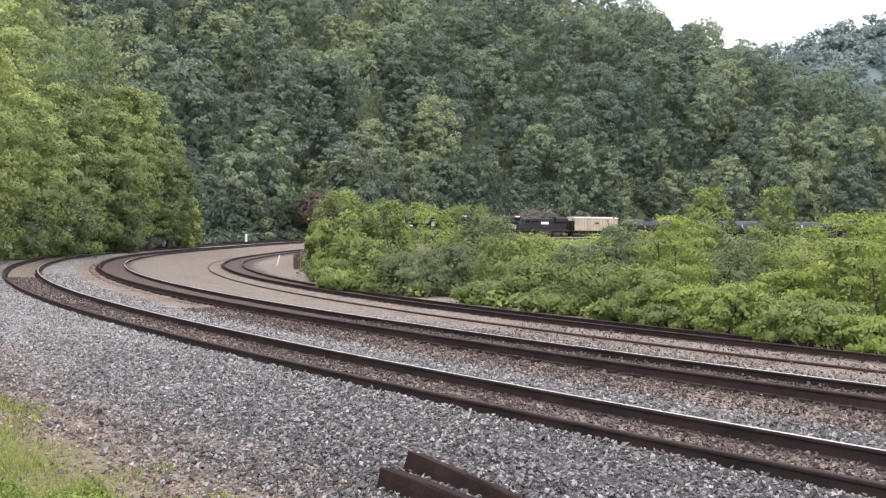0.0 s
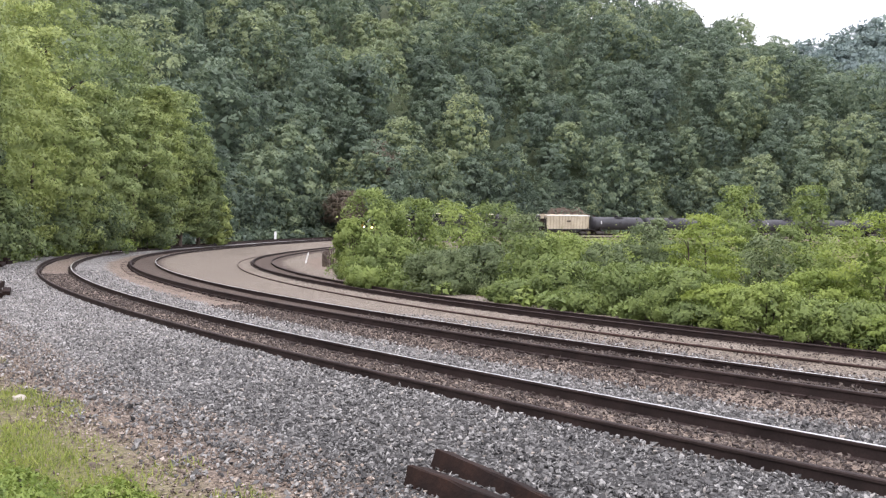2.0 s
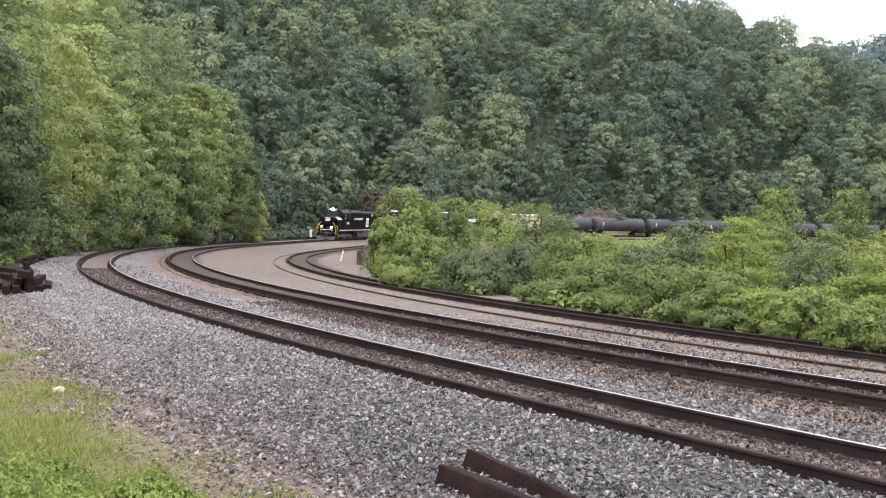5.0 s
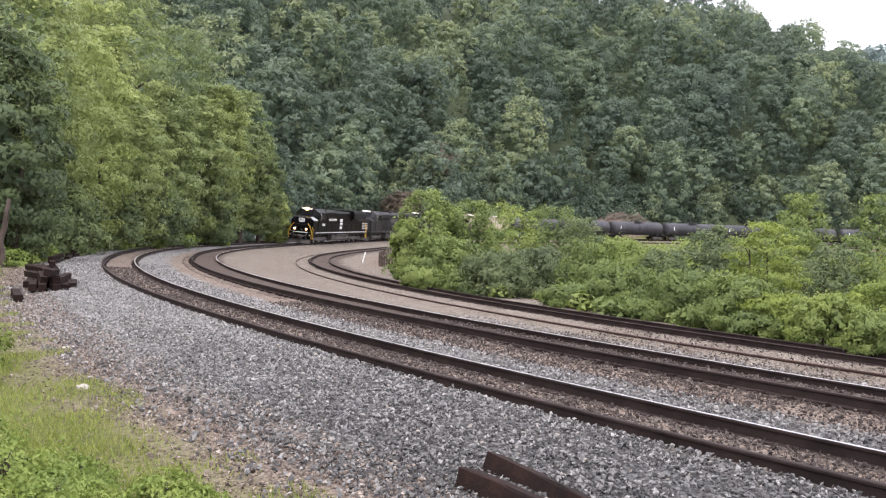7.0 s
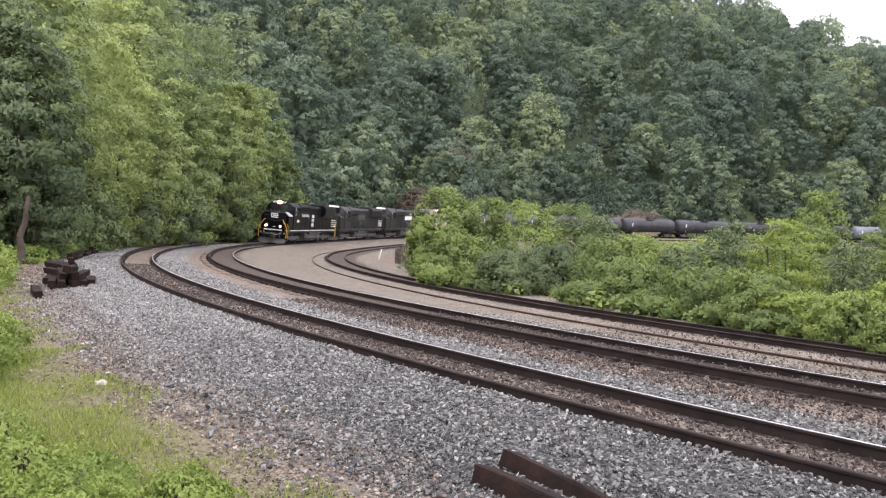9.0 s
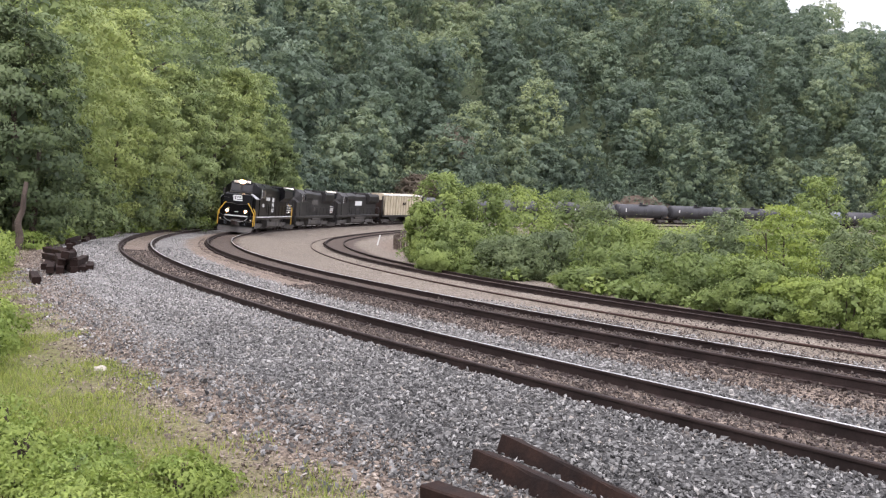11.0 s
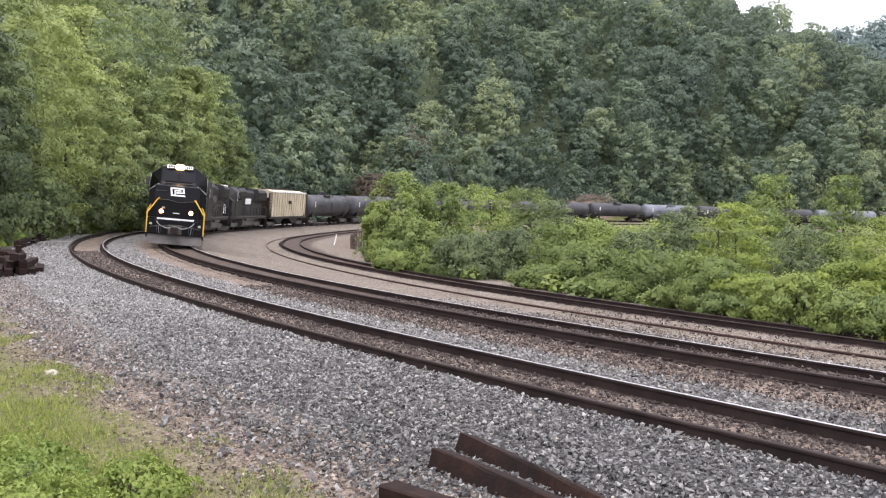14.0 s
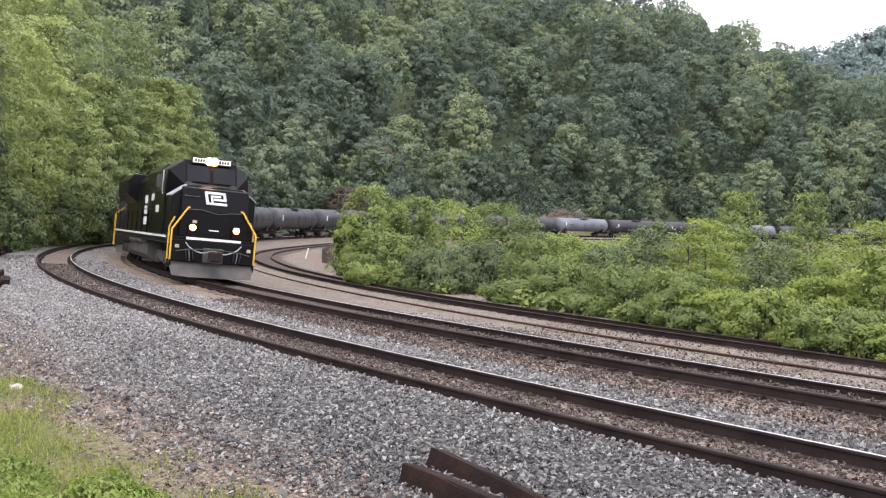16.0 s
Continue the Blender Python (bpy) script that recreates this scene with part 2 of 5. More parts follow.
def ground_material():
    m, nt, b = mat("trackside_ground", 0.95)
    co = coords(nt)
    at_ = nt.nodes.new("ShaderNodeAttribute")
    at_.attribute_name = "across"
    wob = nd(nt, "ShaderNodeMath")
    wob.operation = "MULTIPLY_ADD"
    nz = noise_tex(nt, 0.7, 6, co, 0.65)
    nt.links.new(nz, wob.inputs[0])
    wob.inputs[1].default_value = 1.6
    nt.links.new(at_.outputs["Fac"], wob.inputs[2])      # across + up to 2.6
    sc = nt.nodes.new("ShaderNodeMapRange")
    sc.inputs["From Min"].default_value = 110.8
    sc.inputs["From Max"].default_value = 150.8
    nt.links.new(wob.outputs[0], sc.inputs["Value"])
    v = nd(nt, "ShaderNodeTexVoronoi", Scale=17.0)
    nt.links.new(co, v.inputs["Vector"])
    v2 = nd(nt, "ShaderNodeTexVoronoi", Scale=34.0)
    nt.links.new(co, v2.inputs["Vector"])
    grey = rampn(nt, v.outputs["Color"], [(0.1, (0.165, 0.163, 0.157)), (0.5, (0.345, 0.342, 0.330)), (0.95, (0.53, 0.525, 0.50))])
    brown = rampn(nt, v2.outputs["Color"], [(0.1, (0.060, 0.045, 0.035)), (0.5, (0.155, 0.121, 0.094)), (0.95, (0.30, 0.245, 0.195))])
    dark = rampn(nt, v2.outputs["Color"], [(0.1, (0.032, 0.023, 0.018)), (0.9, (0.105, 0.078, 0.060))])
    fine = rampn(nt, v2.outputs["Color"], [(0.1, (0.05, 0.042, 0.033)), (0.5, (0.145, 0.122, 0.096)), (0.95, (0.33, 0.29, 0.235))])
    dim_grey = rampn(nt, v.outputs["Color"], [(0.1, (0.035, 0.036, 0.035)), (0.5, (0.095, 0.097, 0.094)), (0.95, (0.20, 0.202, 0.195))])
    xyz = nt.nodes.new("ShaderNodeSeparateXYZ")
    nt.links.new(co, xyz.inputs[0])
    lit_far = nt.nodes.new("ShaderNodeMapRange")          # fuller light on far ballast painted in: dim near, paler along y
    lit_far.inputs["From Min"].default_value, lit_far.inputs["From Max"].default_value = 8.0, 19.0
    nt.links.new(xyz.outputs["Y"], lit_far.inputs["Value"])
    grey = mixc(nt, lit_far.outputs[0], dim_grey, grey)
    # shade between the stones put into the colour as dark cell edges
    gap_shade = rampn(nt, v.outputs["Distance"], [(0.28, (1.0, 1.0, 1.0)), (0.58, (0.30, 0.29, 0.28))])
    grey = mixc(nt, 1.0, grey, gap_shade, "MULTIPLY")
    gn = noise_tex(nt, 14, 5, co)
    grass = rampn(nt, gn, [(0.3, (0.060, 0.062, 0.025)), (0.55, (0.135, 0.135, 0.048)), (0.75, (0.20, 0.175, 0.085))])
    loam = rampn(nt, gn, [(0.3, (0.028, 0.040, 0.020)), (0.7, (0.070, 0.092, 0.040))])

    def step(pos, col_in, col_out, w=0.006):
        r = nt.nodes.new("ShaderNodeValToRGB")
        p = (pos - 110) / 40
        r.color_ramp.elements[0].position, r.color_ramp.elements[1].position = p - w, p + w
        nt.links.new(sc.outputs[0], r.inputs[0])
        return mixc(nt, r.outputs[0], col_in, col_out)
    c = step(117.5, grass, brown)
    c = step(120.3, c, fine)
    c = step(122.3, c, dark)
    c = step(125.0, c, fine)
    c = step(131.2, c, dark)
    c = step(133.2, c, brown)
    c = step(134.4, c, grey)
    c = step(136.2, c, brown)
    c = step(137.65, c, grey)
    c = step(140.7, c, brown, 0.015)
    c = step(141.7, c, grass, 0.012)
    c = step(147.5, c, loam)
    stain = rampn(nt, noise_tex(nt, 0.55, 6, co, 0.7), [(0.34, (0.78, 0.75, 0.72)), (0.62, (1.0, 1.0, 1.0))])
    c = mixc(nt, 1.0, c, stain, "MULTIPLY")
    nt.links.new(c, b.inputs["Base Color"])
    bump(nt, b, v.outputs["Distance"], 0.8, 0.04)
    return m


ground = build_ground()

# ---- tracks ----
PROFILE = [(-0.07, 0), (0.07, 0), (0.07, 0.012), (0.014, 0.032), (0.014, 0.135), (0.036, 0.15), (0.036, 0.172), (0.026, 0.182), (-0.026, 0.182), (-0.036, 0.172), (-0.036, 0.15), (-0.014, 0.135), (-0.014, 0.032), (-0.07, 0.012)]


def rail_mesh(name, u, ztop, parent, head, phis, side=M_RAIL, label=""):
    k = len(PROFILE)
    du = np.array([p[0] for p in PROFILE])
    dz = np.array([p[1] for p in PROFILE]) - 0.182
    V = np.concatenate([at(u + du, p, ztop + dz) for p in phis])
    faces = []
    for i in range(len(phis) - 1):
        for j in range(k):
            a, b = i * k + j, i * k + (j + 1) % k
            faces.append((a, b, b + k, a + k))
    ob = mesh_ob(name, V, faces, [side, head], parent, label)
    idx = np.zeros(len(faces), np.int32)
    idx[np.arange(len(faces)) % k == 7] = 1
    ob.data.polygons.foreach_set("material_index", idx)
    return ob


TRACK_PHI = np.r_[np.arange(45, 150, 1.0), np.arange(150, 300.1, 0.5)]


def build_track(u, ztop, label, head_out, head_in):
    t = new("railway_track")
    tagged(t, label, "railway track", "parallel tracks", kind="structure")
    rail_mesh("rail", u + GAUGE / 2, ztop, t, head_out, TRACK_PHI)
    rail_mesh("rail", u - GAUGE / 2, ztop - CANT, t, head_in, TRACK_PHI)
    return t


track_n = build_track(U_N, Z_N, "outer curved track with worn bright inner railhead", M_RAIL, M_SHINE)
track_m = build_track(U_M, Z_M, "middle curved track on oil-darkened ballast", M_RAIL, M_SHINE)
track_r = build_track(U_R, Z_R, "inner curved track beside the shrubs", M_RAIL, M_RAIL)
loose = rail_mesh("loose_rail", U_S, Z_S, None, M_RUSTRAIL, np.arange(160, 260, 0.5), M_RUSTRAIL)
tagged(loose, "long rusty rail lying loose beside the inner track", "rail")

# ---- plants ----
def unit(v):
    return v / np.maximum(np.linalg.norm(v, axis=-1), 1e-9)[..., None]


def leaf_mesh(name, tufts, out, tones, per, size, material, rng, cores=None, core_shade=None, rough=0.55, up=0.35, inside=90, coarse=0.26, dome=0.5, wild=0.3):
    """Leaf sprays round tufts (rows of x, y, z, rx, rz); out: which way each tuft faces from its crown; cores: the
    leafy inside of crowns, with its shade put in as darker tones.
    """
    T, O = np.asarray(tufts, float), np.asarray(out, float)
    n = len(T)
    d = unit(rng.normal(size=(n, per, 3)) + 0.55 * O[:, None, :] + np.array([0, 0, 0.35]))
    reach = 0.62 + 0.42 * rng.random((n, per)) ** 0.7 + wild * np.maximum(rng.normal(size=(n, per)) - 0.7, 0)
    c = T[:, None, :3] + d * reach[..., None] * T[:, None, [3, 3, 4]]
    nr = unit((1 - dome) * d + dome * O[:, None, :] + np.array([0, 0, up]) + rng.normal(size=d.shape) * 0.16).reshape(-1, 3)
    face = unit(nr + rng.normal(size=nr.shape) * rough)
    c = c.reshape(-1, 3)
    m = len(c)
    t = unit(np.cross(face, rng.normal(size=(m, 3))))
    s = (np.broadcast_to(size, (n,)).repeat(per) * (0.55 + 0.9 * rng.random(m)))[:, None]
    w = np.cross(face, t) * s * (0.42 + 0.30 * rng.random(m))[:, None]
    t = t * s
    V = np.stack([c + t * 1.1, c + w - t * 0.55 - face * s * 0.18, c - w - t * 0.62 - face * s * 0.12], 1).reshape(-1, 3)
    F = np.arange(m * 3).reshape(m, 3)
    tn = np.broadcast_to(np.asarray(tones, float), (n,)).repeat(per * 3)
    N = nr.repeat(3, axis=0)
    if cores is not None and len(cores):
        K = np.asarray(cores, float)
        k = len(K)
        d = unit(rng.normal(size=(k, inside, 3)))
        c = (K[:, None, :3] + d * (0.72 + 0.3 * rng.random((k, inside)))[..., None] * K[:, None, [3, 3, 4]]).reshape(-1, 3)
        nr = unit(d.reshape(-1, 3) + rng.normal(size=c.shape) * 0.45)
        t = unit(np.cross(nr, rng.normal(size=c.shape))) * (K[:, 3] * coarse).repeat(inside)[:, None]
        w = np.cross(nr, t)
        V2 = np.stack([c + t * 1.1, c + w * 0.8 - t * 0.6, c - w * 0.8 - t * 0.6], 1).reshape(-1, 3)
        F = np.concatenate([F, np.arange(len(V2)).reshape(-1, 3) + len(V)])
        V = np.concatenate([V, V2])
        N = np.concatenate([N, nr.repeat(3, axis=0)])
        tn = np.concatenate([tn, np.asarray(core_shade, float).repeat(inside * 3)])
    me = fast_mesh(name, V, F, material, tn)
    me.polygons.foreach_set("use_smooth", np.ones(len(F), bool))
    me.normals_split_custom_set_from_vertices(N.tolist())
    return me


def crown_tufts(rng, n, rx, z0, z1, fat, flat, shape="dome"):
    """Tufts over a crown of the half-width rx between the heights z0 and z1, and the way that each one faces."""
    i = np.arange(n)
    f = (i + 0.5) / n
    if shape == "dome":
        f = f ** 0.8
        wid = np.sqrt(np.clip(1 - (np.clip(f - 0.34, -0.34, 1) / 0.68) ** 2, 0.02, 1))
    else:
        wid = np.sin(np.pi * (0.18 + 0.76 * f)) ** 0.75
    az = i * 2.39996 + rng.normal(0, 0.5, n)
    q = rx * wid * (0.55 + 0.50 * rng.random(n))
    r = rx * fat * (0.65 + 0.7 * rng.random(n))
    z = z0 + (z1 - z0) * f + rng.normal(0, 0.03, n) * (z1 - z0)
    z = np.clip(z, z0 + r * flat * 0.5, z1 - r * flat * 0.6)
    T = np.stack([q * np.cos(az), q * np.sin(az), z, r, r * flat * (0.8 + 0.4 * rng.random(n))], -1)
    mid = (z0 + z1) / 2
    O = unit(np.stack([np.cos(az) * wid, np.sin(az) * wid, (z - mid) / (z1 - z0) * 1.8], -1))
    return T, O


def hillside_woods():
    rng = np.random.default_rng(11)
    near = [[], [], [], [], []]
    rest = [[], [], [], [], []]
    sp = 12.0
    for u in np.arange(150, 330, sp * 0.86):
        for phi in np.arange(64, 203, math.degrees(sp / (u + 8))):
            p = phi + rng.normal() * 0.9
            uu = u + rng.normal() * 1.8
            foot = np.interp(p, [60, 100, 130, 160, 185, 205], [148, 146, 147, 148, 150, 153])
            if 118.4 < p < 126.2 and uu < 150.0 or 107.6 < p < 111.6 and uu < 150.5:
                continue
            if uu < foot or (uu > 245 and p > 112) or (uu > 290 and p > 95):
                continue
            r = uu + bulge(p)[0]
            x, y = CX + r * math.cos(radians(p)), CY + r * math.sin(radians(p))
            if y < 70 and p > 190 and uu < 156:
                continue
            z = ground_z(np.array([r]), np.array([p]))[0]
            w = 9.0 + 6.5 * rng.random() ** 1.1
            h = w * (1.0 + 0.6 * rng.random()) + 2.0
            tone = 0.22 + 0.42 * rng.random() ** 1.6
            edge = uu < foot + 13
            high = bool((z - 2) > 0.305 * math.hypot(x, y) or p > 170 or p < 66)
            store, n = (rest, 12) if high else (near, 76 if edge else 66)
            low = 0.02 if edge else 0.28
            T, O = crown_tufts(rng, n, w * 0.5, h * low, h, 0.42 if high else 0.185, 0.70, "dome")
            T[:, :3] += (x, y, z)
            store[0].append(T)
            store[1].append(O)
            store[2].append(tone + rng.normal(0, 0.035, n))
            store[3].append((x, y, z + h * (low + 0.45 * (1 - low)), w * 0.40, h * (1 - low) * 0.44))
            # shade inside the crown painted as a darker tone
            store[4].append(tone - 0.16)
    # saplings between the crowns and along the foot of the slope
    under = [[], [], [], [], []]
    for _ in range(430):
        p = rng.uniform(78, 168)
        foot = np.interp(p, [60, 100, 130, 160, 185, 205], [147, 145.5, 146.5, 147.5, 150, 153])
        u = foot + 62 * rng.random() ** 1.7
        if 118.4 < p < 126.2 and u < 149.2 or 107.6 < p < 111.6 and u < 150.5:
            continue
        r = u + bulge(p)[0]
        x, y = CX + r * math.cos(radians(p)), CY + r * math.sin(radians(p))
        z = ground_z(np.array([r]), np.array([p]))[0]
        w = 4.0 + 3.5 * rng.random()
        h = w * (1.0 + 0.7 * rng.random())
        tone = 0.18 + 0.44 * rng.random() ** 1.8
        T, O = crown_tufts(rng, 26, w * 0.5, h * 0.04, h, 0.26, 0.72, "dome")
        T[:, :3] += (x, y, z)
        under[0].append(T)
        under[1].append(O)
        under[2].append(tone + rng.normal(0, 0.04, 26))
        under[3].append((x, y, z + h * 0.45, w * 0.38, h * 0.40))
        # darker tone painted in for the sapling's inner shade
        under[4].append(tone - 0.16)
    for store, nm, per, size, label in ((under, "woodland_saplings", 26, 0.27, "young green trees between the taller woods"), (near, "hillside_woods", 40, 0.345, "dense green broadleaf woods covering a steep hillside"), (rest, "crest_woods", 22, 1.2, "green broadleaf woods along the top of the hill")):
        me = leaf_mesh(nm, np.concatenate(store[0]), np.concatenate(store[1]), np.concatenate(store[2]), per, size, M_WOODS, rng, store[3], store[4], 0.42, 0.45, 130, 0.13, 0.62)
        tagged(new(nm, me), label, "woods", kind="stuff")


hillside_woods()


def far_hill():
    """The next ridge, its distance haze put into the leaf colours."""
    rng = np.random.default_rng(5)
    lobes, tones = [], []
    V, F = [], []
    xs = np.linspace(120, 900, 40)
    ys = np.linspace(640, 1200, 22)

    def hz(x, y):
        e = np.interp(x, [120, 300, 420, 560, 900], [95, 172, 212, 240, 245])
        return e * np.clip((y - 640) / 260, 0, 1) ** 0.8
    for y in ys:
        for x in xs:
            V.append((x, y, hz(x, y)))
    m = len(xs)
    for i in range(len(ys) - 1):
        for j in range(m - 1):
            F.append((i * m + j, i * m + j + 1, (i + 1) * m + j + 1, (i + 1) * m + j))
    hill = mesh_ob("far_ridge", V, F, M_FAR_HAZE, smooth=True)
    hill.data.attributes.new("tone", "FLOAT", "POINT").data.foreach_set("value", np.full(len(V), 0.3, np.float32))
    tagged(hill, "distant wooded ridge in colours paled for haze", "hill", kind="structure")
    out = []
    for _ in range(1100):
        x, y = rng.uniform(150, 560), rng.uniform(650, 910)
        r = 6 + 4 * rng.random()
        T, O = crown_tufts(rng, 7, r, 0, r * 1.5, 0.45, 0.7)
        T[:, :3] += (x, y, hz(x, y) - 1)
        lobes.append(T)
        out.append(O)
        tones.append(0.2 + 0.45 * rng.random() + rng.normal(0, 0.05, 7))
    ob = new("far_ridge_woods", leaf_mesh("far_ridge_woods", np.concatenate(lobes), np.concatenate(out), np.concatenate(tones), 20, 1.6, M_FAR_HAZE, rng, up=0.6))
    tagged(ob, "distant woods on a ridge, leaf colour paled blue-green for haze", "woods", kind="stuff")


far_hill()

# ---- shaping helpers ----


class Shape:
    """Collects boxes, prisms, tubes and rings into one bmesh."""

    def __init__(self):
        self.bm = bmesh.new()

    def box(self, x0, x1, y0, y1, z0, z1, bevel=0.0):
        vs = [self.bm.verts.new(p) for p in ((x0, y0, z0), (x1, y0, z0), (x1, y1, z0), (x0, y1, z0), (x0, y0, z1), (x1, y0, z1), (x1, y1, z1), (x0, y1, z1))]
        fs = [self.bm.faces.new([vs[i] for i in q]) for q in ((3, 2, 1, 0), (4, 5, 6, 7), (0, 1, 5, 4), (1, 2, 6, 5), (2, 3, 7, 6), (3, 0, 4, 7))]
        if bevel:
            es = list({e for f in fs for e in f.edges})
            bmesh.ops.bevel(self.bm, geom=es, offset=bevel, segments=2, affect="EDGES", profile=0.5)
        return self

    def prism(self, outline, axis, a, b, bevel=0.0):
        """An outline of pairs swept along an axis from a to b. axis x: pairs are y, z; y: x, z; z: x, y."""
        def put(p, t):
            return {"x": (t, p[0], p[1]), "y": (p[0], t, p[1]), "z": (p[0], p[1], t)}[axis]
        A = [self.bm.verts.new(put(p, a)) for p in outline]
        B = [self.bm.verts.new(put(p, b)) for p in outline]
        fs = [self.bm.faces.new(A[::-1]), self.bm.faces.new(B)]
        n = len(A)
        fs += [self.bm.faces.new((A[i], A[(i + 1) % n], B[(i + 1) % n], B[i])) for i in range(n)]
        bmesh.ops.recalc_face_normals(self.bm, faces=fs)
        if bevel:
            bmesh.ops.bevel(self.bm, geom=list({e for f in fs for e in f.edges}), offset=bevel, segments=2, affect="EDGES", profile=0.5)
        return self

    def tube(self, p, q, r, n=10, r2=None):
        p, q = Vector(p), Vector(q)
        m = Matrix.Translation((p + q) / 2) @ (q - p).to_track_quat("Z", "Y").to_matrix().to_4x4()
        bmesh.ops.create_cone(self.bm, cap_ends=True, segments=n, radius1=r, radius2=r if r2 is None else r2, depth=(q - p).length, matrix=m)
        return self

    def pipe(self, pts, r, n=8):
        for a, b in zip(pts, pts[1:]):
            self.tube(a, b, r, n)
        return self

    def lathe(self, profile, n=24):
        """Rings of (x, radius) about the x axis at y 0, z 0."""
        rings = []
        for x, r in profile:
            rings.append([self.bm.verts.new((x, r * math.cos(2 * math.pi * k / n), r * math.sin(2 * math.pi * k / n))) for k in range(n)])
        for A, B in zip(rings, rings[1:]):
            for k in range(n):
                self.bm.faces.new((A[k], A[(k + 1) % n], B[(k + 1) % n], B[k]))
        self.bm.faces.new(rings[0][::-1])
        self.bm.faces.new(rings[-1])
        bmesh.ops.recalc_face_normals(self.bm, faces=self.bm.faces)
        return self

    def shift(self, x=0, y=0, z=0):
        bmesh.ops.translate(self.bm, verts=self.bm.verts, vec=(x, y, z))
        return self


def part(name, shape, material, parent, label="", smooth=False):
    me = bpy.data.meshes.new(name)
    shape.bm.to_mesh(me)
    shape.bm.free()
    me.materials.append(material)
    if smooth:
        me.polygons.foreach_set("use_smooth", np.ones(len(me.polygons), bool))
        me.set_sharp_from_angle(angle=radians(40))
    ob = new(name, me)
    ob.parent = parent
    if label:
        ob["label"] = label
    return ob


# ---- shrubs inside the bend, trees along the outer edge ----
SHRUBS = [  # x, y, top, width, tone
    (-5.6, 51.7, 4.2, 3.6, 0.45),
    (-3.5, 53.9, 3.8, 3.4, 0.40),
    (-6.3, 47.6, 2.5, 1.8, 0.50),
    (-1.0, 62.0, 3.9, 4.2, 0.55),
    (1.8, 66.0, 3.9, 4.9, 0.35),
    (3.5, 59.9, 3.0, 3.4, 0.30),
    (-1.4, 42.0, 1.0, 2.9, 0.30),
    (-4.1, 45.8, 1.5, 3.4, 0.40),
    (0.4, 46.0, 1.2, 3.1, 0.25),
    (3.0, 41.9, 1.6, 3.1, 0.40),
    (5.5, 47.7, 1.7, 3.6, 0.50),
    (3.7, 35.8, 0.7, 2.7, 0.35),
    (5.8, 39.6, 1.4, 2.7, 0.30),
    (8.6, 45.2, 2.3, 3.1, 0.25),
    (5.6, 32.5, 0.8, 2.5, 0.35),
    (10.4, 51.0, 2.7, 1.9, 0.30),
    (9.3, 36.9, 2.7, 3.1, 0.60),
    (6.7, 29.3, 0.8, 2.4, 0.40),
    (13.3, 46.1, 2.5, 3.3, 0.35),
    (36.0, 124.9, 8.4, 7.3, 0.44),
    (36.0, 98.7, 7.2, 5.2, 0.40),
    (12.8, 40.0, 1.9, 2.9, 0.30),
    (17.9, 52.0, 2.4, 3.1, 0.35),
    (8.3, 25.7, 0.5, 1.8, 0.55),
    (7.6, 28.0, 0.4, 2.0, 0.58),
    (10.4, 27.1, 0.9, 2.4, 0.58),
    (12.2, 27.4, 2.6, 3.7, 0.58),
    (14.4, 29.7, 2.4, 3.3, 0.60),
    (12.2, 29.6, 1.8, 2.8, 0.50),
    (9.1, 23.8, 0.2, 1.7, 0.45),
    (9.9, 22.9, 0.2, 2.0, 0.40),
    (10.3, 21.7, 0.0, 1.9, 0.58),
    (14.2, 26.4, 2.3, 3.0, 0.58),
    (13.6, 23.3, 2.0, 2.7, 0.58),
    (2.0, 36.9, -0.1, 2.3, 0.35),
    (4.5, 33.2, -0.3, 2.3, 0.35),
    (6.0, 30.4, -0.3, 1.9, 0.40),
    (-5.0, 43.7, 0.1, 1.9, 0.50),
    (-2.5, 42.9, 0.0, 2.4, 0.40),
    (6.8, 27.7, -0.2, 1.6, 0.35),
    (8.5, 94.6, 1.7, 8.9, 0.55),
    (13.9, 104.1, 1.2, 9.8, 0.60),
    (17.2, 93.4, 1.7, 8.9, 0.55),
    (17.0, 73.0, 2.2, 5.6, 0.40),
]
EDGE_TREES = [  # x, y, top, width, tone
    (-26.0, 42.7, 11.1, 5.3, 0.10),
    (-29.1, 43.1, 14.3, 6.5, 0.20),
    (-30.0, 52.0, 17.2, 6.3, 0.50),
    (-30.5, 58.6, 13.9, 6.6, 0.62),
    (-37.4, 79.6, 26.4, 8.8, 0.45),
    (-31.1, 67.1, 11.6, 6.0, 0.50),
    (-33.1, 79.4, 13.9, 5.9, 0.40),
    (-33.9, 89.8, 14.7, 6.6, 0.45),
    (-34.5, 98.1, 17.2, 5.8, 0.55),
    (-34.0, 104.6, 17.6, 6.2, 0.35),
    (-33.1, 109.1, 12.1, 5.0, 0.30),
    (-38.6, 96.6, 23.0, 9.7, 0.30),
    (-37.7, 75.1, 20.6, 9.4, 0.60),
    (-32.0, 113.6, 6.4, 2.9, 0.65),
    (-26.9, 44.5, 4.5, 3.9, 0.20),
    (-28.6, 52.8, 4.1, 4.5, 0.25),
    (-31.2, 64.9, 4.3, 4.9, 0.20),
    (-31.4, 73.6, 5.2, 5.0, 0.15),
    (-33.3, 92.2, 6.8, 5.5, 0.20),
]


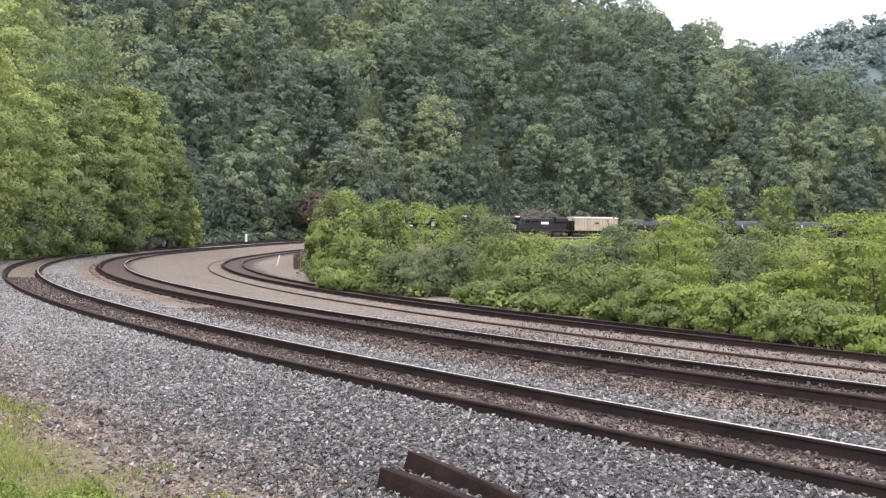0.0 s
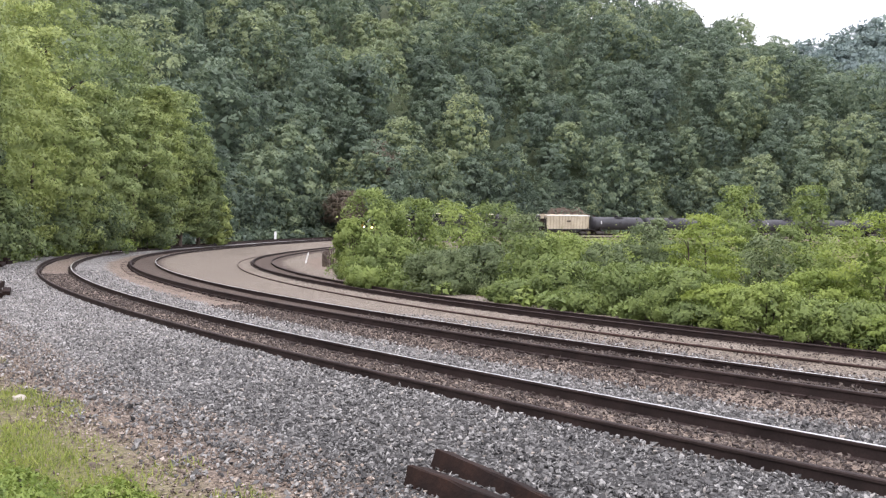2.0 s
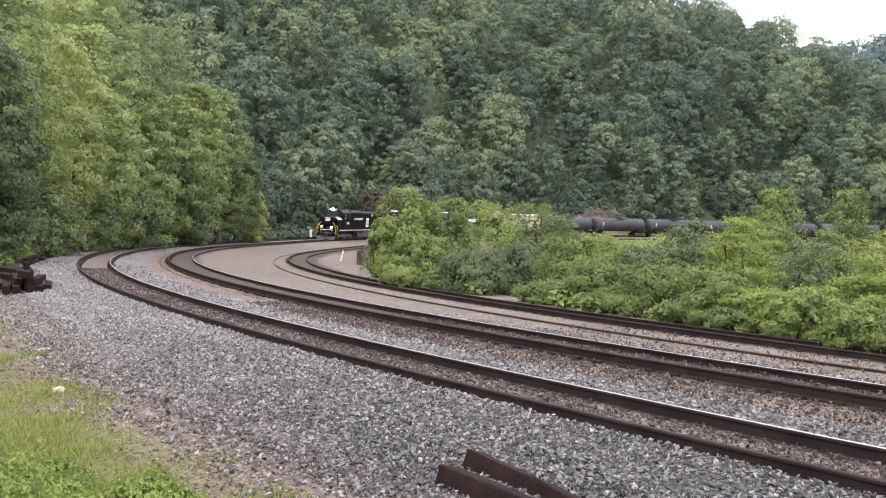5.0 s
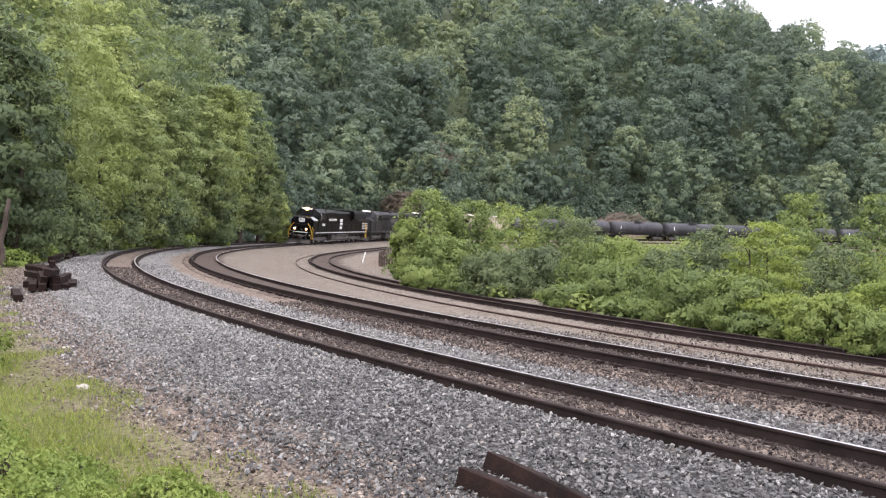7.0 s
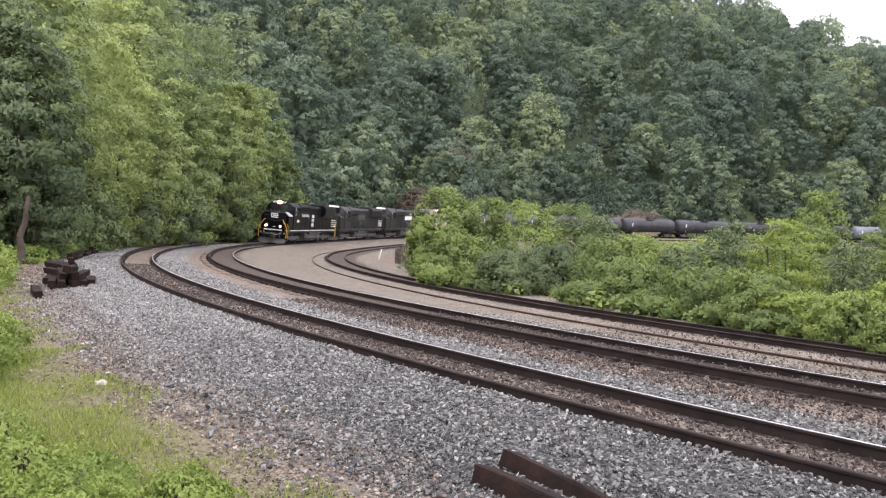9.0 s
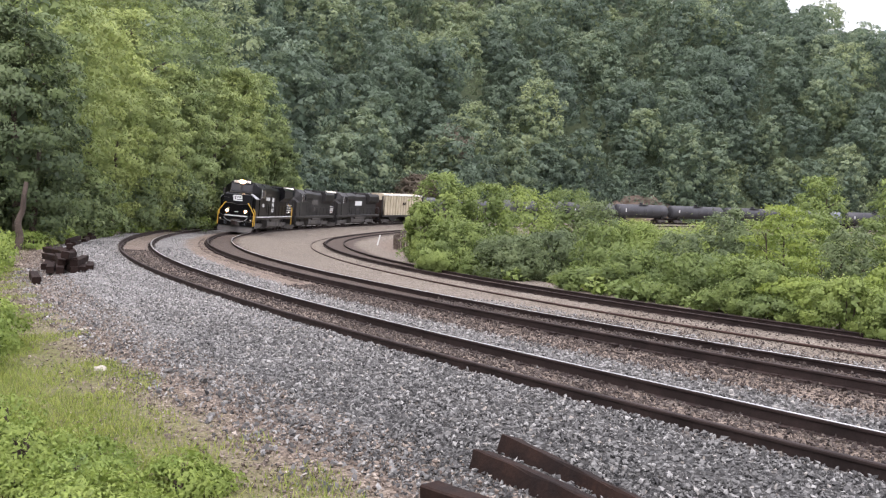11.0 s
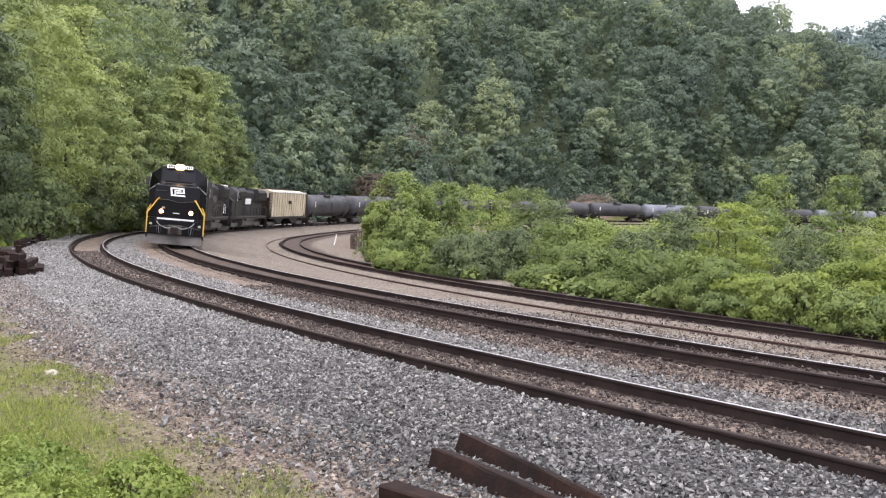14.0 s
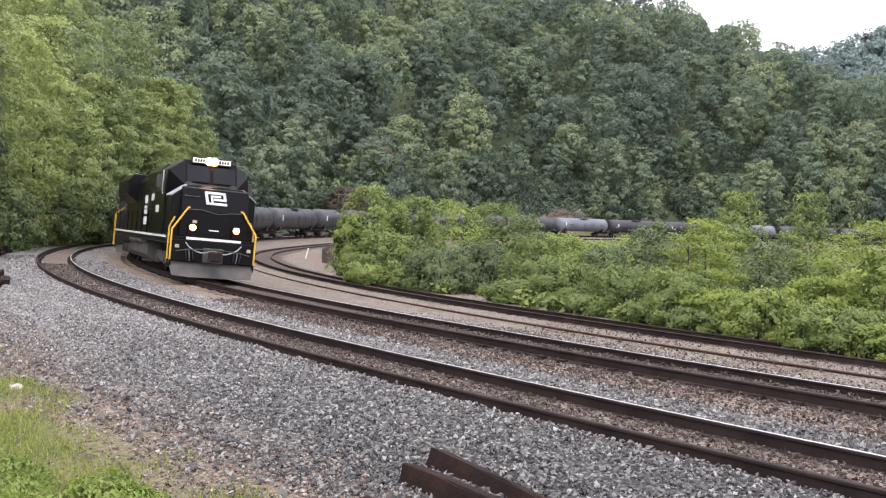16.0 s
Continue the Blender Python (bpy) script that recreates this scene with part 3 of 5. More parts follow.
def stem_shape(sh, x, y, z0, z1, r, rng, limbs):
    """A leaning tapered trunk with limbs."""
    lean = rng.normal(0, 0.05, 2) * (z1 - z0)
    mid = (x + lean[0] * 0.5, y + lean[1] * 0.5, z0 + (z1 - z0) * 0.5)
    topp = (x + lean[0], y + lean[1], z1)
    sh.tube((x, y, z0 - 0.3), mid, r, 8, r * 0.72)
    sh.tube(mid, topp, r * 0.72, 8, r * 0.3)
    for i in range(limbs):
        k = 0.35 + 0.6 * (i + rng.random()) / limbs
        a = rng.random() * 6.28
        ln = (z1 - z0) * (0.10 + 0.10 * rng.random())
        b = (x + lean[0] * k, y + lean[1] * k, z0 + (z1 - z0) * k)
        sh.tube(b, (b[0] + ln * math.cos(a), b[1] + ln * math.sin(a), b[2] + ln * 0.7), r * 0.35, 6, r * 0.1)


def build_plant(name, x, y, topz, width, tone, material, label, category, group, seed, leaf, count, low=0.05, trunks=1, flat=0.8, inner=0.36):
    rng = np.random.default_rng(seed)
    a = (math.degrees(math.atan2(y - CY, x - CX))) % 360
    rr = math.hypot(x - CX, y - CY)
    gz = float(ground_z(np.array([rr]), np.array([a]))[0])
    h = topz - gz
    root = new(name)
    root.location = (x, y, gz)
    tagged(root, label, category, group)
    for k in range(trunks):
        sh = Shape()
        ox, oy = (rng.normal(0, width * 0.10, 2) if trunks > 1 else (0, 0))
        stem_shape(sh, ox, oy, 0, h * (0.62 + 0.2 * rng.random()), max(0.03, h * 0.014) * (1 if trunks > 1 else 1.5), rng, 6)
        part("trunk" if trunks == 1 else "stem", sh, M_BARK, root, smooth=True)
    # leafy tufts over the crown; the inside gets a darker tone for its shade
    n = int((34 + width * 6.0 + h * 4.5) * (1.35 if flat < 0.6 else 1.0))
    T, O = crown_tufts(rng, n, width * 0.5, h * low, h, min(0.24, 0.44 / math.sqrt(width * 0.5 + 0.5)), flat, "column" if h > width * 1.1 else "dome")
    T[:, :2] += rng.normal(0, width * 0.035, (n, 2))
    tones = tone + rng.normal(0, 0.07, n)
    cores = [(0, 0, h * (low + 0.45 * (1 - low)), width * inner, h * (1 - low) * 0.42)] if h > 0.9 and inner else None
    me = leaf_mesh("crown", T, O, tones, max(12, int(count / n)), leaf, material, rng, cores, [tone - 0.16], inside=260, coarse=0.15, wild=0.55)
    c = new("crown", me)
    c.parent = root
    return root


def plant_all():
    for i, (x, y, t, w, tone) in enumerate(SHRUBS):
        d = math.hypot(x, y)
        tall = t > 1.6
        feathery = tone > 0.57
        tint = "yellow-green" if tone > 0.48 else ("dull olive" if tone < 0.33 else "mid-green")
        build_plant("tree" if d > 98 else "shrub", x, y, t, w * 1.08, tone - 0.06 if feathery else 1.4 * tone - 0.13, M_OLIVE if tone < 0.32 else (M_FEATHER if feathery else M_SHRUB), f"{'tall' if tall else 'low'} {tint} leafy shrub inside the bend" if d < 98 else "round-headed green tree by the far line",
                    "tree" if d > 98 else "shrub", "shrubs inside the bend", 100 + i, 0.011 + d * 0.00125, 12000 if d < 55 else 9000, 0.02, 3 if d < 98 else 1, 0.42 if feathery else 0.8, 0.22 if feathery else 0.36)
    for i, (x, y, t, w, tone) in enumerate(EDGE_TREES):
        tint = "yellow-green" if tone > 0.48 else ("dark green" if tone < 0.22 else "green")
        build_plant("tree", x, y, t, w * 1.15, tone + (0.08 if tone > 0.3 else 0.04), M_LEAF, f"{'tall' if t > 9 else 'young'} {tint} broadleaf tree beside the outer track", "tree", "trees along the outer track", 300 + i, 0.08 + 0.0006 * math.hypot(x, y), 22000 if t > 9 else 10000, 0.03 if t < 9 else 0.10, 1, 0.55)


plant_all()

# ---- train ----
_PH = np.arange(45, 232, 0.05)
_PC = at(U_M, _PH, Z_M - CANT / 2)
_PS = np.r_[0, np.cumsum(np.linalg.norm(np.diff(_PC[:, :2], axis=0), axis=1))]


def on_line(s):
    return Vector([float(np.interp(s, _PS, _PC[:, k])) for k in range(3)])


S_START = float(np.interp(162.2, _PH, _PS)) - 3.5 * 9.11 + 0.2     # the train's nose at 0 s
SPEED = 9.11
CLIMB_T = np.arange(0, 16.01, 0.5)


def car_rows(offset, half):
    """Rows of a car whose middle is offset metres behind the nose, on bogies half metres fore and aft."""
    rows = []
    for t in CLIMB_T:
        s = S_START + SPEED * t - offset
        a, b = on_line(s + half), on_line(s - half)
        d = (a - b).normalized()
        turn = d.to_track_quat("X", "Z").to_matrix().to_4x4()
        rows.append((float(t), Matrix.Translation((a + b) / 2) @ turn @ pose(0, 0, 0, -3.4, 0, 0)))
    return rows


WHEELS, CARS = [], []


def wheelset_shape(r):
    sh = Shape()
    for s in (-1, 1):
        sh.tube((0, s * 0.68, 0), (0, s * 0.78, 0), r, 20)
        sh.tube((0, s * 0.655, 0), (0, s * 0.68, 0), r + 0.028, 20)
        sh.tube((0, s * 0.78, 0), (0, s * 0.84, 0), r * 0.75, 16, r * 0.55)
        for k in range(4):
            a = k * math.pi / 2
            sh.box(r * 0.45 * math.cos(a) - 0.04, r * 0.45 * math.cos(a) + 0.04, s * 0.835 - 0.02, s * 0.835 + 0.02, r * 0.45 * math.sin(a) - 0.04, r * 0.45 * math.sin(a) + 0.04)
    sh.tube((0, -0.7, 0), (0, 0.7, 0), 0.085, 10)
    return sh


def bogie(parent, x, axles, r, spacing):
    sh = Shape()
    n = axles
    half = spacing * (n - 1) / 2
    for s in (-1, 1):
        y0, y1 = (0.93, 1.13) if s > 0 else (-1.13, -0.93)
        sh.prism([(-half - 0.45, r + 0.08), (-half - 0.45, r + 0.30), (half + 0.45, r + 0.30), (half + 0.45, r + 0.08), (half * 0.5, r - 0.12), (-half * 0.5, r - 0.12)], "y", y0, y1, 0.02)
        for k in range(n):
            ax = -half + k * spacing
            sh.box(ax - 0.2, ax + 0.2, y0 - 0.03, y1 + 0.03, r - 0.19, r + 0.2, 0.02)
            sh.tube((ax, (y0 + y1) / 2 - 0.16, r), (ax, (y0 + y1) / 2 + 0.16, r), 0.12, 10)
            if k < n - 1:
                for e in (-0.12, 0.12):
                    sh.tube((ax + spacing / 2 + e, (y0 + y1) / 2, r - 0.1), (ax + spacing / 2 + e, (y0 + y1) / 2, r + 0.25), 0.08, 8)
    sh.box(-0.35, 0.35, -1.0, 1.0, r - 0.02, r + 0.33, 0.03)
    b = part("bogie", sh, M_GREY, parent, "dusty grey cast-steel bogie")
    b.location = (x, 0, 0)
    for k in range(n):
        w = part("wheelset", wheelset_shape(r), M_RAIL, b, smooth=True)
        w.location = (-half + k * spacing, 0, r)
        WHEELS.append((w, -half + k * spacing, r))
    return b


def rail_run(pts, r=0.022):
    return Shape().pipe(pts, r, 8)


def flat_bars(parent, name, x0, z0, w, h, cols, side, y, material):
    """Blocks of unreadable or withheld lettering on a side wall."""
    sh = Shape()
    step = w / cols
    for k in range(cols):
        x = x0 + k * step
        sh.box(x, x + step * 0.72, min(side * y, side * (y + 0.012)), max(side * y, side * (y + 0.012)), z0, z0 + h)
    return part(name, sh, material, parent)


def shorten(thing, k):
    """The same build on a frame k times as long."""
    for o in thing.children:
        for v in o.data.vertices:
            v.co.x *= k


def locomotive(lead, paint, label):
    L = new("locomotive")
    tagged(L, label, "locomotive", "train")
    # frame, walkway and tanks
    sh = Shape().box(-10.75, 10.45, -1.5, 1.5, 1.22, 1.52, 0.03)
    sh.box(-9.6, 9.6, -0.75, 0.75, 0.85, 1.22)
    part("underframe", sh, paint, L)
    for s in (-1, 1):
        part("sill_stripe", Shape().box(-10.7, 9.2, *sorted((s * 1.5, s * 1.525)), 1.42, 1.50), M_WHITE if lead else M_GREY, L, "white walkway edge stripe" if lead else "dusty grey walkway edge")
    part("fuel_tank", Shape().prism([(-1.35, 0.55), (-1.1, 0.33), (1.1, 0.33), (1.35, 0.55), (1.35, 1.0), (1.2, 1.2), (-1.2, 1.2), (-1.35, 1.0)], "x", -3.5, 2.9, 0.04), M_GREY, L, "dusty grey fuel tank")
    for s in (-1, 1):
        part("air_reservoir", Shape().tube((-3.2, s * 1.32, 1.14), (1.5, s * 1.32, 1.14), 0.16, 14), M_GREY, L, smooth=True)
    # hood
    hood = Shape().prism([(-1.02, 1.52), (1.02, 1.52), (1.02, 3.95), (0.78, 4.22), (-0.78, 4.22), (-1.02, 3.95)], "x", -10.0, 5.5, 0.03)
    for k in range(9):
        x = -3.9 + k * 1.0
        for s in (-1, 1):
            hood.box(x, x + 0.9, *sorted((s * 1.02, s * 1.04)), 1.75, 3.2, 0.008)
    part("engine_hood", hood, paint, L)
    rad = Shape().prism([(-1.05, 2.95), (-1.52, 3.35), (-1.52, 4.05), (-1.3, 4.38), (1.3, 4.38), (1.52, 4.05), (1.52, 3.35), (1.05, 2.95)], "x", -10.1, -4.9, 0.04)
    part("radiator", rad, paint, L)
    for s in (-1, 1):
        grid = Shape().box(-9.95, -5.05, *sorted((s * 1.51, s * 1.53)), 3.38, 4.06)
        for k in range(12):
            z = 3.42 + k * 0.052
            grid.box(-9.9, -5.1, *sorted((s * 1.525, s * 1.55)), z, z + 0.02)
        part("radiator_grille", grid, M_DUSTY, L)
    for k in range(3):
        part("roof_fan", Shape().tube((-9.1 + k * 1.55, 0, 4.36), (-9.1 + k * 1.55, 0, 4.47), 0.66, 18), M_DUSTY, L, smooth=True)
    dyn = Shape().prism([(-1.2, 3.3), (-1.42, 3.55), (-1.42, 4.05), (-1.1, 4.38), (1.1, 4.38), (1.42, 4.05), (1.42, 3.55), (1.2, 3.3)], "x", 1.7, 5.4, 0.04)
    part("brake_grid_housing", dyn, paint, L)
    part("exhaust_stack", Shape().box(-1.9, -0.8, -0.4, 0.4, 4.2, 4.5, 0.04), M_DUSTY, L)
    # cab: wide, with sloping roof shoulders
    roof = [(-1.56, 1.52), (1.56, 1.52), (1.56, 3.55), (1.50, 3.98), (0.95, 4.42), (-0.95, 4.42), (-1.50, 3.98), (-1.56, 3.55)]
    part("cab", Shape().prism(roof, "x", 5.55, 8.35, 0.03), paint, L)
    vis = Shape()
    vis.prism([(8.35, 1.52), (8.35, 4.42), (8.60, 4.40), (9.05, 3.45), (9.05, 1.52)], "y", -0.98, 0.98, 0.02)
    part("windshield_frame", vis, paint, L)
    for s in (-1, 1):
        w = Shape()
        pts = [(8.36, s * 0.98, 1.55), (9.05, s * 0.98, 1.55), (9.05, s * 0.98, 3.45), (8.60, s * 0.98, 4.36), (8.36, s * 0.98, 4.40)]
        out = [(8.36, s * 1.52, 1.55), (8.36, s * 1.52, 1.56), (8.36, s * 1.52, 3.5), (8.36, s * 1.48, 3.96), (8.36, s * 1.0, 4.39)]
        A = [w.bm.verts.new(p) for p in pts]
        B = [w.bm.verts.new(p) for p in out]
        for i in range(5):
            j = (i + 1) % 5
            try:
                w.bm.faces.new((A[i], A[j], B[j], B[i]))
            except ValueError:
                pass
        w.bm.faces.new(A)
        bmesh.ops.recalc_face_normals(w.bm, faces=w.bm.faces)
        part("cab_corner", w, paint, L)
    # windows
    for s in (-1, 1):
        g = Shape()
        y0, y1 = sorted((s * 0.07, s * 0.90))
        vs = [g.bm.verts.new(p) for p in ((9.04, y0, 3.58), (9.04, y1, 3.58), (8.76, y1, 4.20), (8.76, y0, 4.20))]
        bk = [g.bm.verts.new((v.co.x - 0.03, v.co.y, v.co.z)) for v in vs]
        g.bm.faces.new(vs)
        for i in range(4):
            g.bm.faces.new((vs[i], vs[(i + 1) % 4], bk[(i + 1) % 4], bk[i]))
        bmesh.ops.recalc_face_normals(g.bm, faces=g.bm.faces)
        part("windshield", g, M_GLASS, L)
        for x0, x1 in ((6.0, 6.75), (6.85, 7.6)):
            part("side_window", Shape().box(x0, x1, *sorted((s * 1.555, s * 1.575)), 3.15, 3.85, 0.006), M_GLASS, L)
        part("window_post", Shape().box(7.66, 7.74, *sorted((s * 1.555, s * 1.58)), 3.05, 3.95), M_WHITE, L, "bright window frame")
        part("mirror", Shape().box(7.8, 7.86, *sorted((s * 1.62, s * 1.82)), 3.3, 3.75, 0.01), M_GREY, L)
    # nose
    nose = Shape().prism([(-1.50, 1.52), (1.50, 1.52), (1.50, 2.98), (1.02, 3.38), (-1.02, 3.38), (-1.50, 2.98)], "x", 8.4, 10.0, 0.03)
    part("nose", nose, paint, L)
    face = Shape().prism([(10.0, 1.52), (10.0, 3.34), (10.12, 3.28), (10.28, 2.5), (10.28, 1.52)], "y", -1.2, 1.2, 0.02)
    part("nose_front", face, paint, L)
    # sky reflection on the lead's shoulders painted as pale panels
    for s in (-1, 1):
        top = Shape()
        vs = [top.bm.verts.new(p) for p in ((8.55, s * 1.03, 3.42), (10.02, s * 1.03, 3.40), (10.02, s * 1.53, 3.00), (8.55, s * 1.53, 3.01))]
        bk = [top.bm.verts.new((v.co.x, v.co.y, v.co.z - 0.04)) for v in vs]
        top.bm.faces.new(vs)
        for i in range(4):
            top.bm.faces.new((vs[i], vs[(i + 1) % 4], bk[(i + 1) % 4], bk[i]))
        bmesh.ops.recalc_face_normals(top.bm, faces=top.bm.faces)
        part("nose_shoulder", top, M_SHOULDER if lead else M_DUSTY, L, "sloping nose shoulder, painted pale as sky reflection on the lead")
    # lights
    part("headlight_housing", Shape().box(8.35, 8.78, -0.72, 0.72, 4.27, 4.54, 0.03), paint, L)
    for s in (-1, 1):
        part("number_board", Shape().box(8.78, 8.80, *sorted((s * 0.22, s * 0.70)), 4.32, 4.49, 0.004), M_MARKER, L, "lit white number board")
        if lead:
            nb = Shape()
            for k in range(4):
                y = s * (0.30 + k * 0.10)
                nb.box(8.80, 8.806, y - 0.036, y + 0.036, 4.345, 4.465)
            part("number_bars", nb, M_BLACK, L)
        for y in (s * 0.09,):
            part("headlight", Shape().tube((8.78, y, 4.40), (8.84, y, 4.40), 0.125, 16), M_LAMP if lead else M_MARKER, L, "glowing warm headlight" if lead else "", smooth=True)
        part("ditch_light", Shape().tube((10.44, s * 0.78, 1.86), (10.52, s * 0.78, 1.86), 0.085, 16), M_LAMP if lead else M_MARKER, L, "glowing warm ditch light" if lead else "", smooth=True)
        # glowing rings added for the orange halo of the lamps
        if lead:
            part("ditch_light_rim", Shape().tube((10.44, s * 0.78, 1.86), (10.50, s * 0.78, 1.86), 0.120, 18), M_HALO, L, "orange glowing ring added for the lamp's halo", smooth=True)
            part("headlight_rim", Shape().tube((8.78, s * 0.09, 4.40), (8.81, s * 0.09, 4.40), 0.16, 18), M_HALO, L, "orange glowing ring added for the lamp's halo", smooth=True)
        part("ditch_light_box", Shape().box(10.24, 10.44, s * 0.78 - 0.14, s * 0.78 + 0.14, 1.54, 2.0, 0.02), paint, L)
        part("wiper_box", Shape().box(9.0, 9.12, *sorted((s * 0.72, s * 0.92)), 3.40, 3.56, 0.01), M_GREY, L)
    # nose emblem: plain white interlocking bars
    if lead:
        em = Shape()
        zc, q = 2.97, 0.018
        for y0, y1, z0, z1 in ((-0.46, 0.46, 0.19, 0.30), (-0.32, 0.46, -0.30, -0.19), (0.34, 0.46, -0.08, 0.30), (-0.10, 0.46, -0.10, 0.0), (-0.46, -0.34, -0.30, 0.30), (-0.22, 0.24, 0.05, 0.14), (-0.22, -0.13, -0.30, 0.14)):
            em.box(0, q, y0, y1, z0, z1)
        for v in em.bm.verts:
            v.co.y -= v.co.z * 0.18
        bmesh.ops.scale(em.bm, verts=em.bm.verts, vec=(1, 0.82, 0.80))
        bmesh.ops.rotate(em.bm, verts=em.bm.verts, cent=(0, 0, 0), matrix=Matrix.Rotation(radians(-9), 3, "Y"))
        em.shift(10.205, 0, zc)
        part("nose_emblem", em, M_WHITE, L, "white interlocking bar emblem")
        part("nose_grab_rail", rail_run([(10.30, -0.95, 2.50), (10.34, -0.5, 2.52), (10.34, 0.1, 2.40), (10.34, 0.55, 2.47), (10.30, 0.95, 2.50)], 0.014), M_GREY, L, "thin chain across the nose", smooth=True)
        part("nose_seam", Shape().box(10.285, 10.30, -0.45, 0.45, 1.62, 2.35, 0.006), M_BLACK, L, "black nose door")
        part("nose_latch", Shape().box(10.30, 10.32, -0.18, 0.18, 1.78, 1.82), M_WHITE, L, "pale latch plate")
        part("class_light", Shape().box(10.285, 10.33, -0.78, -0.62, 2.02, 2.12, 0.01), M_TAN, L)
        part("windshield_ledge", Shape().box(9.04, 9.10, -0.98, 0.98, 3.44, 3.50, 0.01), M_GREY, L, "pale ledge under the windshield")
        part("front_stripe", Shape().box(10.45, 10.475, -0.98, 0.98, 1.42, 1.51), M_WHITE, L, "white pilot stripe")
    else:
        for k in range(4):
            part("nose_stripe", Shape().box(10.285, 10.30, -1.0, 1.0, 1.72 + k * 0.26, 1.86 + k * 0.26), M_WHITE, L, "white stripe across the nose")
    # pilot, plough, coupler, hoses
    part("pilot", Shape().box(10.3, 10.52, -1.5, 1.5, 0.62, 1.40, 0.03), paint, L)
    pl = Shape().prism([(-1.55, 0.62), (1.55, 0.62), (1.4, 0.12), (0.9, 0.09), (-0.9, 0.09), (-1.4, 0.12)], "x", 10.52, 10.60)
    for v in pl.bm.verts:
        v.co.x += (0.62 - v.co.z) * 0.45 - abs(v.co.y) * 0.12
    part("snow_plough", pl, M_GREY, L, "dusty grey snow plough")
    part("coupler", Shape().box(10.5, 11.05, -0.16, 0.16, 0.74, 1.0, 0.03).box(10.95, 11.3, -0.22, 0.2, 0.70, 1.05, 0.05), M_RAIL, L)
    if lead:
        pts = [(10.55, -1.0 + 2.0 * k / 16, 1.32 - 0.42 * math.sin(math.pi * k / 16) ** 0.6 + 0.17 * math.exp(-((k - 8) / 2.2) ** 2)) for k in range(17)]
        part("brake_hose", Shape().pipe(pts, 0.022, 8), M_SHOULDER, L, "pale looped brake hose", smooth=True)
    if lead:
        part("uncoupling_lever", rail_run([(10.56, -1.32, 0.98), (10.60, -0.9, 1.06), (10.62, -0.2, 1.12), (10.62, 0.2, 1.12), (10.60, 0.9, 1.06), (10.56, 1.32, 0.98)], 0.018), M_GREY, L, "dusty uncoupling lever", smooth=True)
        for k in range(6):
            y = (-0.98, -0.86, -0.74, 0.74, 0.86, 0.98)[k]
            part("air_hose", rail_run([(10.53, y, 1.08), (10.60, y, 0.98), (10.62, y * 0.97, 0.78), (10.58, y * 0.95, 0.66)], 0.021), M_TANKGREY if k in (1, 4) else M_DUSTY, L, smooth=True)
        part("coupler_pocket", Shape().box(10.515, 10.56, -0.36, 0.36, 0.62, 1.16, 0.015), M_GREY, L, "dusty coupler pocket plate")
        for y in (-1.28, 1.28):
            part("marker_plate", Shape().box(10.52, 10.54, y - 0.07, y + 0.07, 1.10, 1.22, 0.006), M_TAN, L)
        part("nose_step_bar", rail_run([(10.30, -1.12, 3.02), (10.33, -1.12, 2.98), (10.33, -0.62, 2.98), (10.30, -0.62, 3.02)], 0.012), M_GREY, L, smooth=True)
    for k, s in enumerate((-1, 1)):
        st = Shape()
        for q in range(4):
            st.box(10.0, 10.45, *sorted((s * 1.2, s * 1.52)), 0.40 + q * 0.3, 0.43 + q * 0.3)
        st.box(9.96, 10.0, *sorted((s * 1.2, s * 1.52)), 0.38, 1.5).box(10.45, 10.5, *sorted((s * 1.44, s * 1.52)), 0.38, 1.5)
        part("front_steps", st, paint, L)
        part("front_handrail", rail_run([(10.52, s * 1.50, 0.66), (10.52, s * 1.50, 1.75), (10.42, s * 0.98, 2.56), (10.36, s * 0.92, 2.56)], 0.034), M_YELLOW if lead else M_DUSTY, L, "yellow front handrail" if lead else "", smooth=True)
        part("corner_handrail", rail_run([(10.02, s * 1.52, 0.66), (10.02, s * 1.52, 1.85), (10.05, s * 1.36, 2.2)], 0.034), M_YELLOW if lead else M_DUSTY, L, "yellow corner handrail" if lead else "", smooth=True)
        part("rear_handrail", rail_run([(-10.72, s * 1.5, 0.6), (-10.72, s * 1.5, 2.3), (-10.6, s * 1.05, 2.75)], 0.034), M_YELLOW if lead else M_DUSTY, L, "yellow rear handrail" if lead else "", smooth=True)
        part("rear_step_rail", rail_run([(-10.2, s * 1.52, 0.6), (-10.2, s * 1.52, 2.4), (-10.0, s * 1.4, 2.55)], 0.034), M_YELLOW if lead else M_DUSTY, L, "yellow step rail" if lead else "", smooth=True)
        sr = Shape().pipe([(-10.1, s * 1.5, 2.5), (5.4, s * 1.5, 2.5)], 0.02, 6)
        for q in range(9):
            sr.tube((-9.8 + q * 1.9, s * 1.5, 1.5), (-9.8 + q * 1.9, s * 1.5, 2.5), 0.02, 6)
        part("side_handrail", sr, paint, L)
        if lead:
            bl = Shape()
            yy = sorted((s * 1.045, s * 1.06))
            for z in (1.85, 2.35, 2.85):
                bl.box(-1.6, -0.65, *yy, z, z + 0.38)
            part("side_emblem", bl, M_WHITE, L, "white upright emblem blocks")
            flat_bars(L, "side_lettering", 0.7, 2.95, 2.9, 0.30, 9, s, 1.045, M_WHITE)
            flat_bars(L, "cab_number_bars", 6.3, 2.35, 0.9, 0.28, 4, s, 1.565, M_WHITE)
        else:
            part("side_panel_mark", Shape().box(-2.6, 0.6, *sorted((s * 1.045, s * 1.06)), 2.75, 3.35), M_WHITE, L, "white lettered panel as plain block")
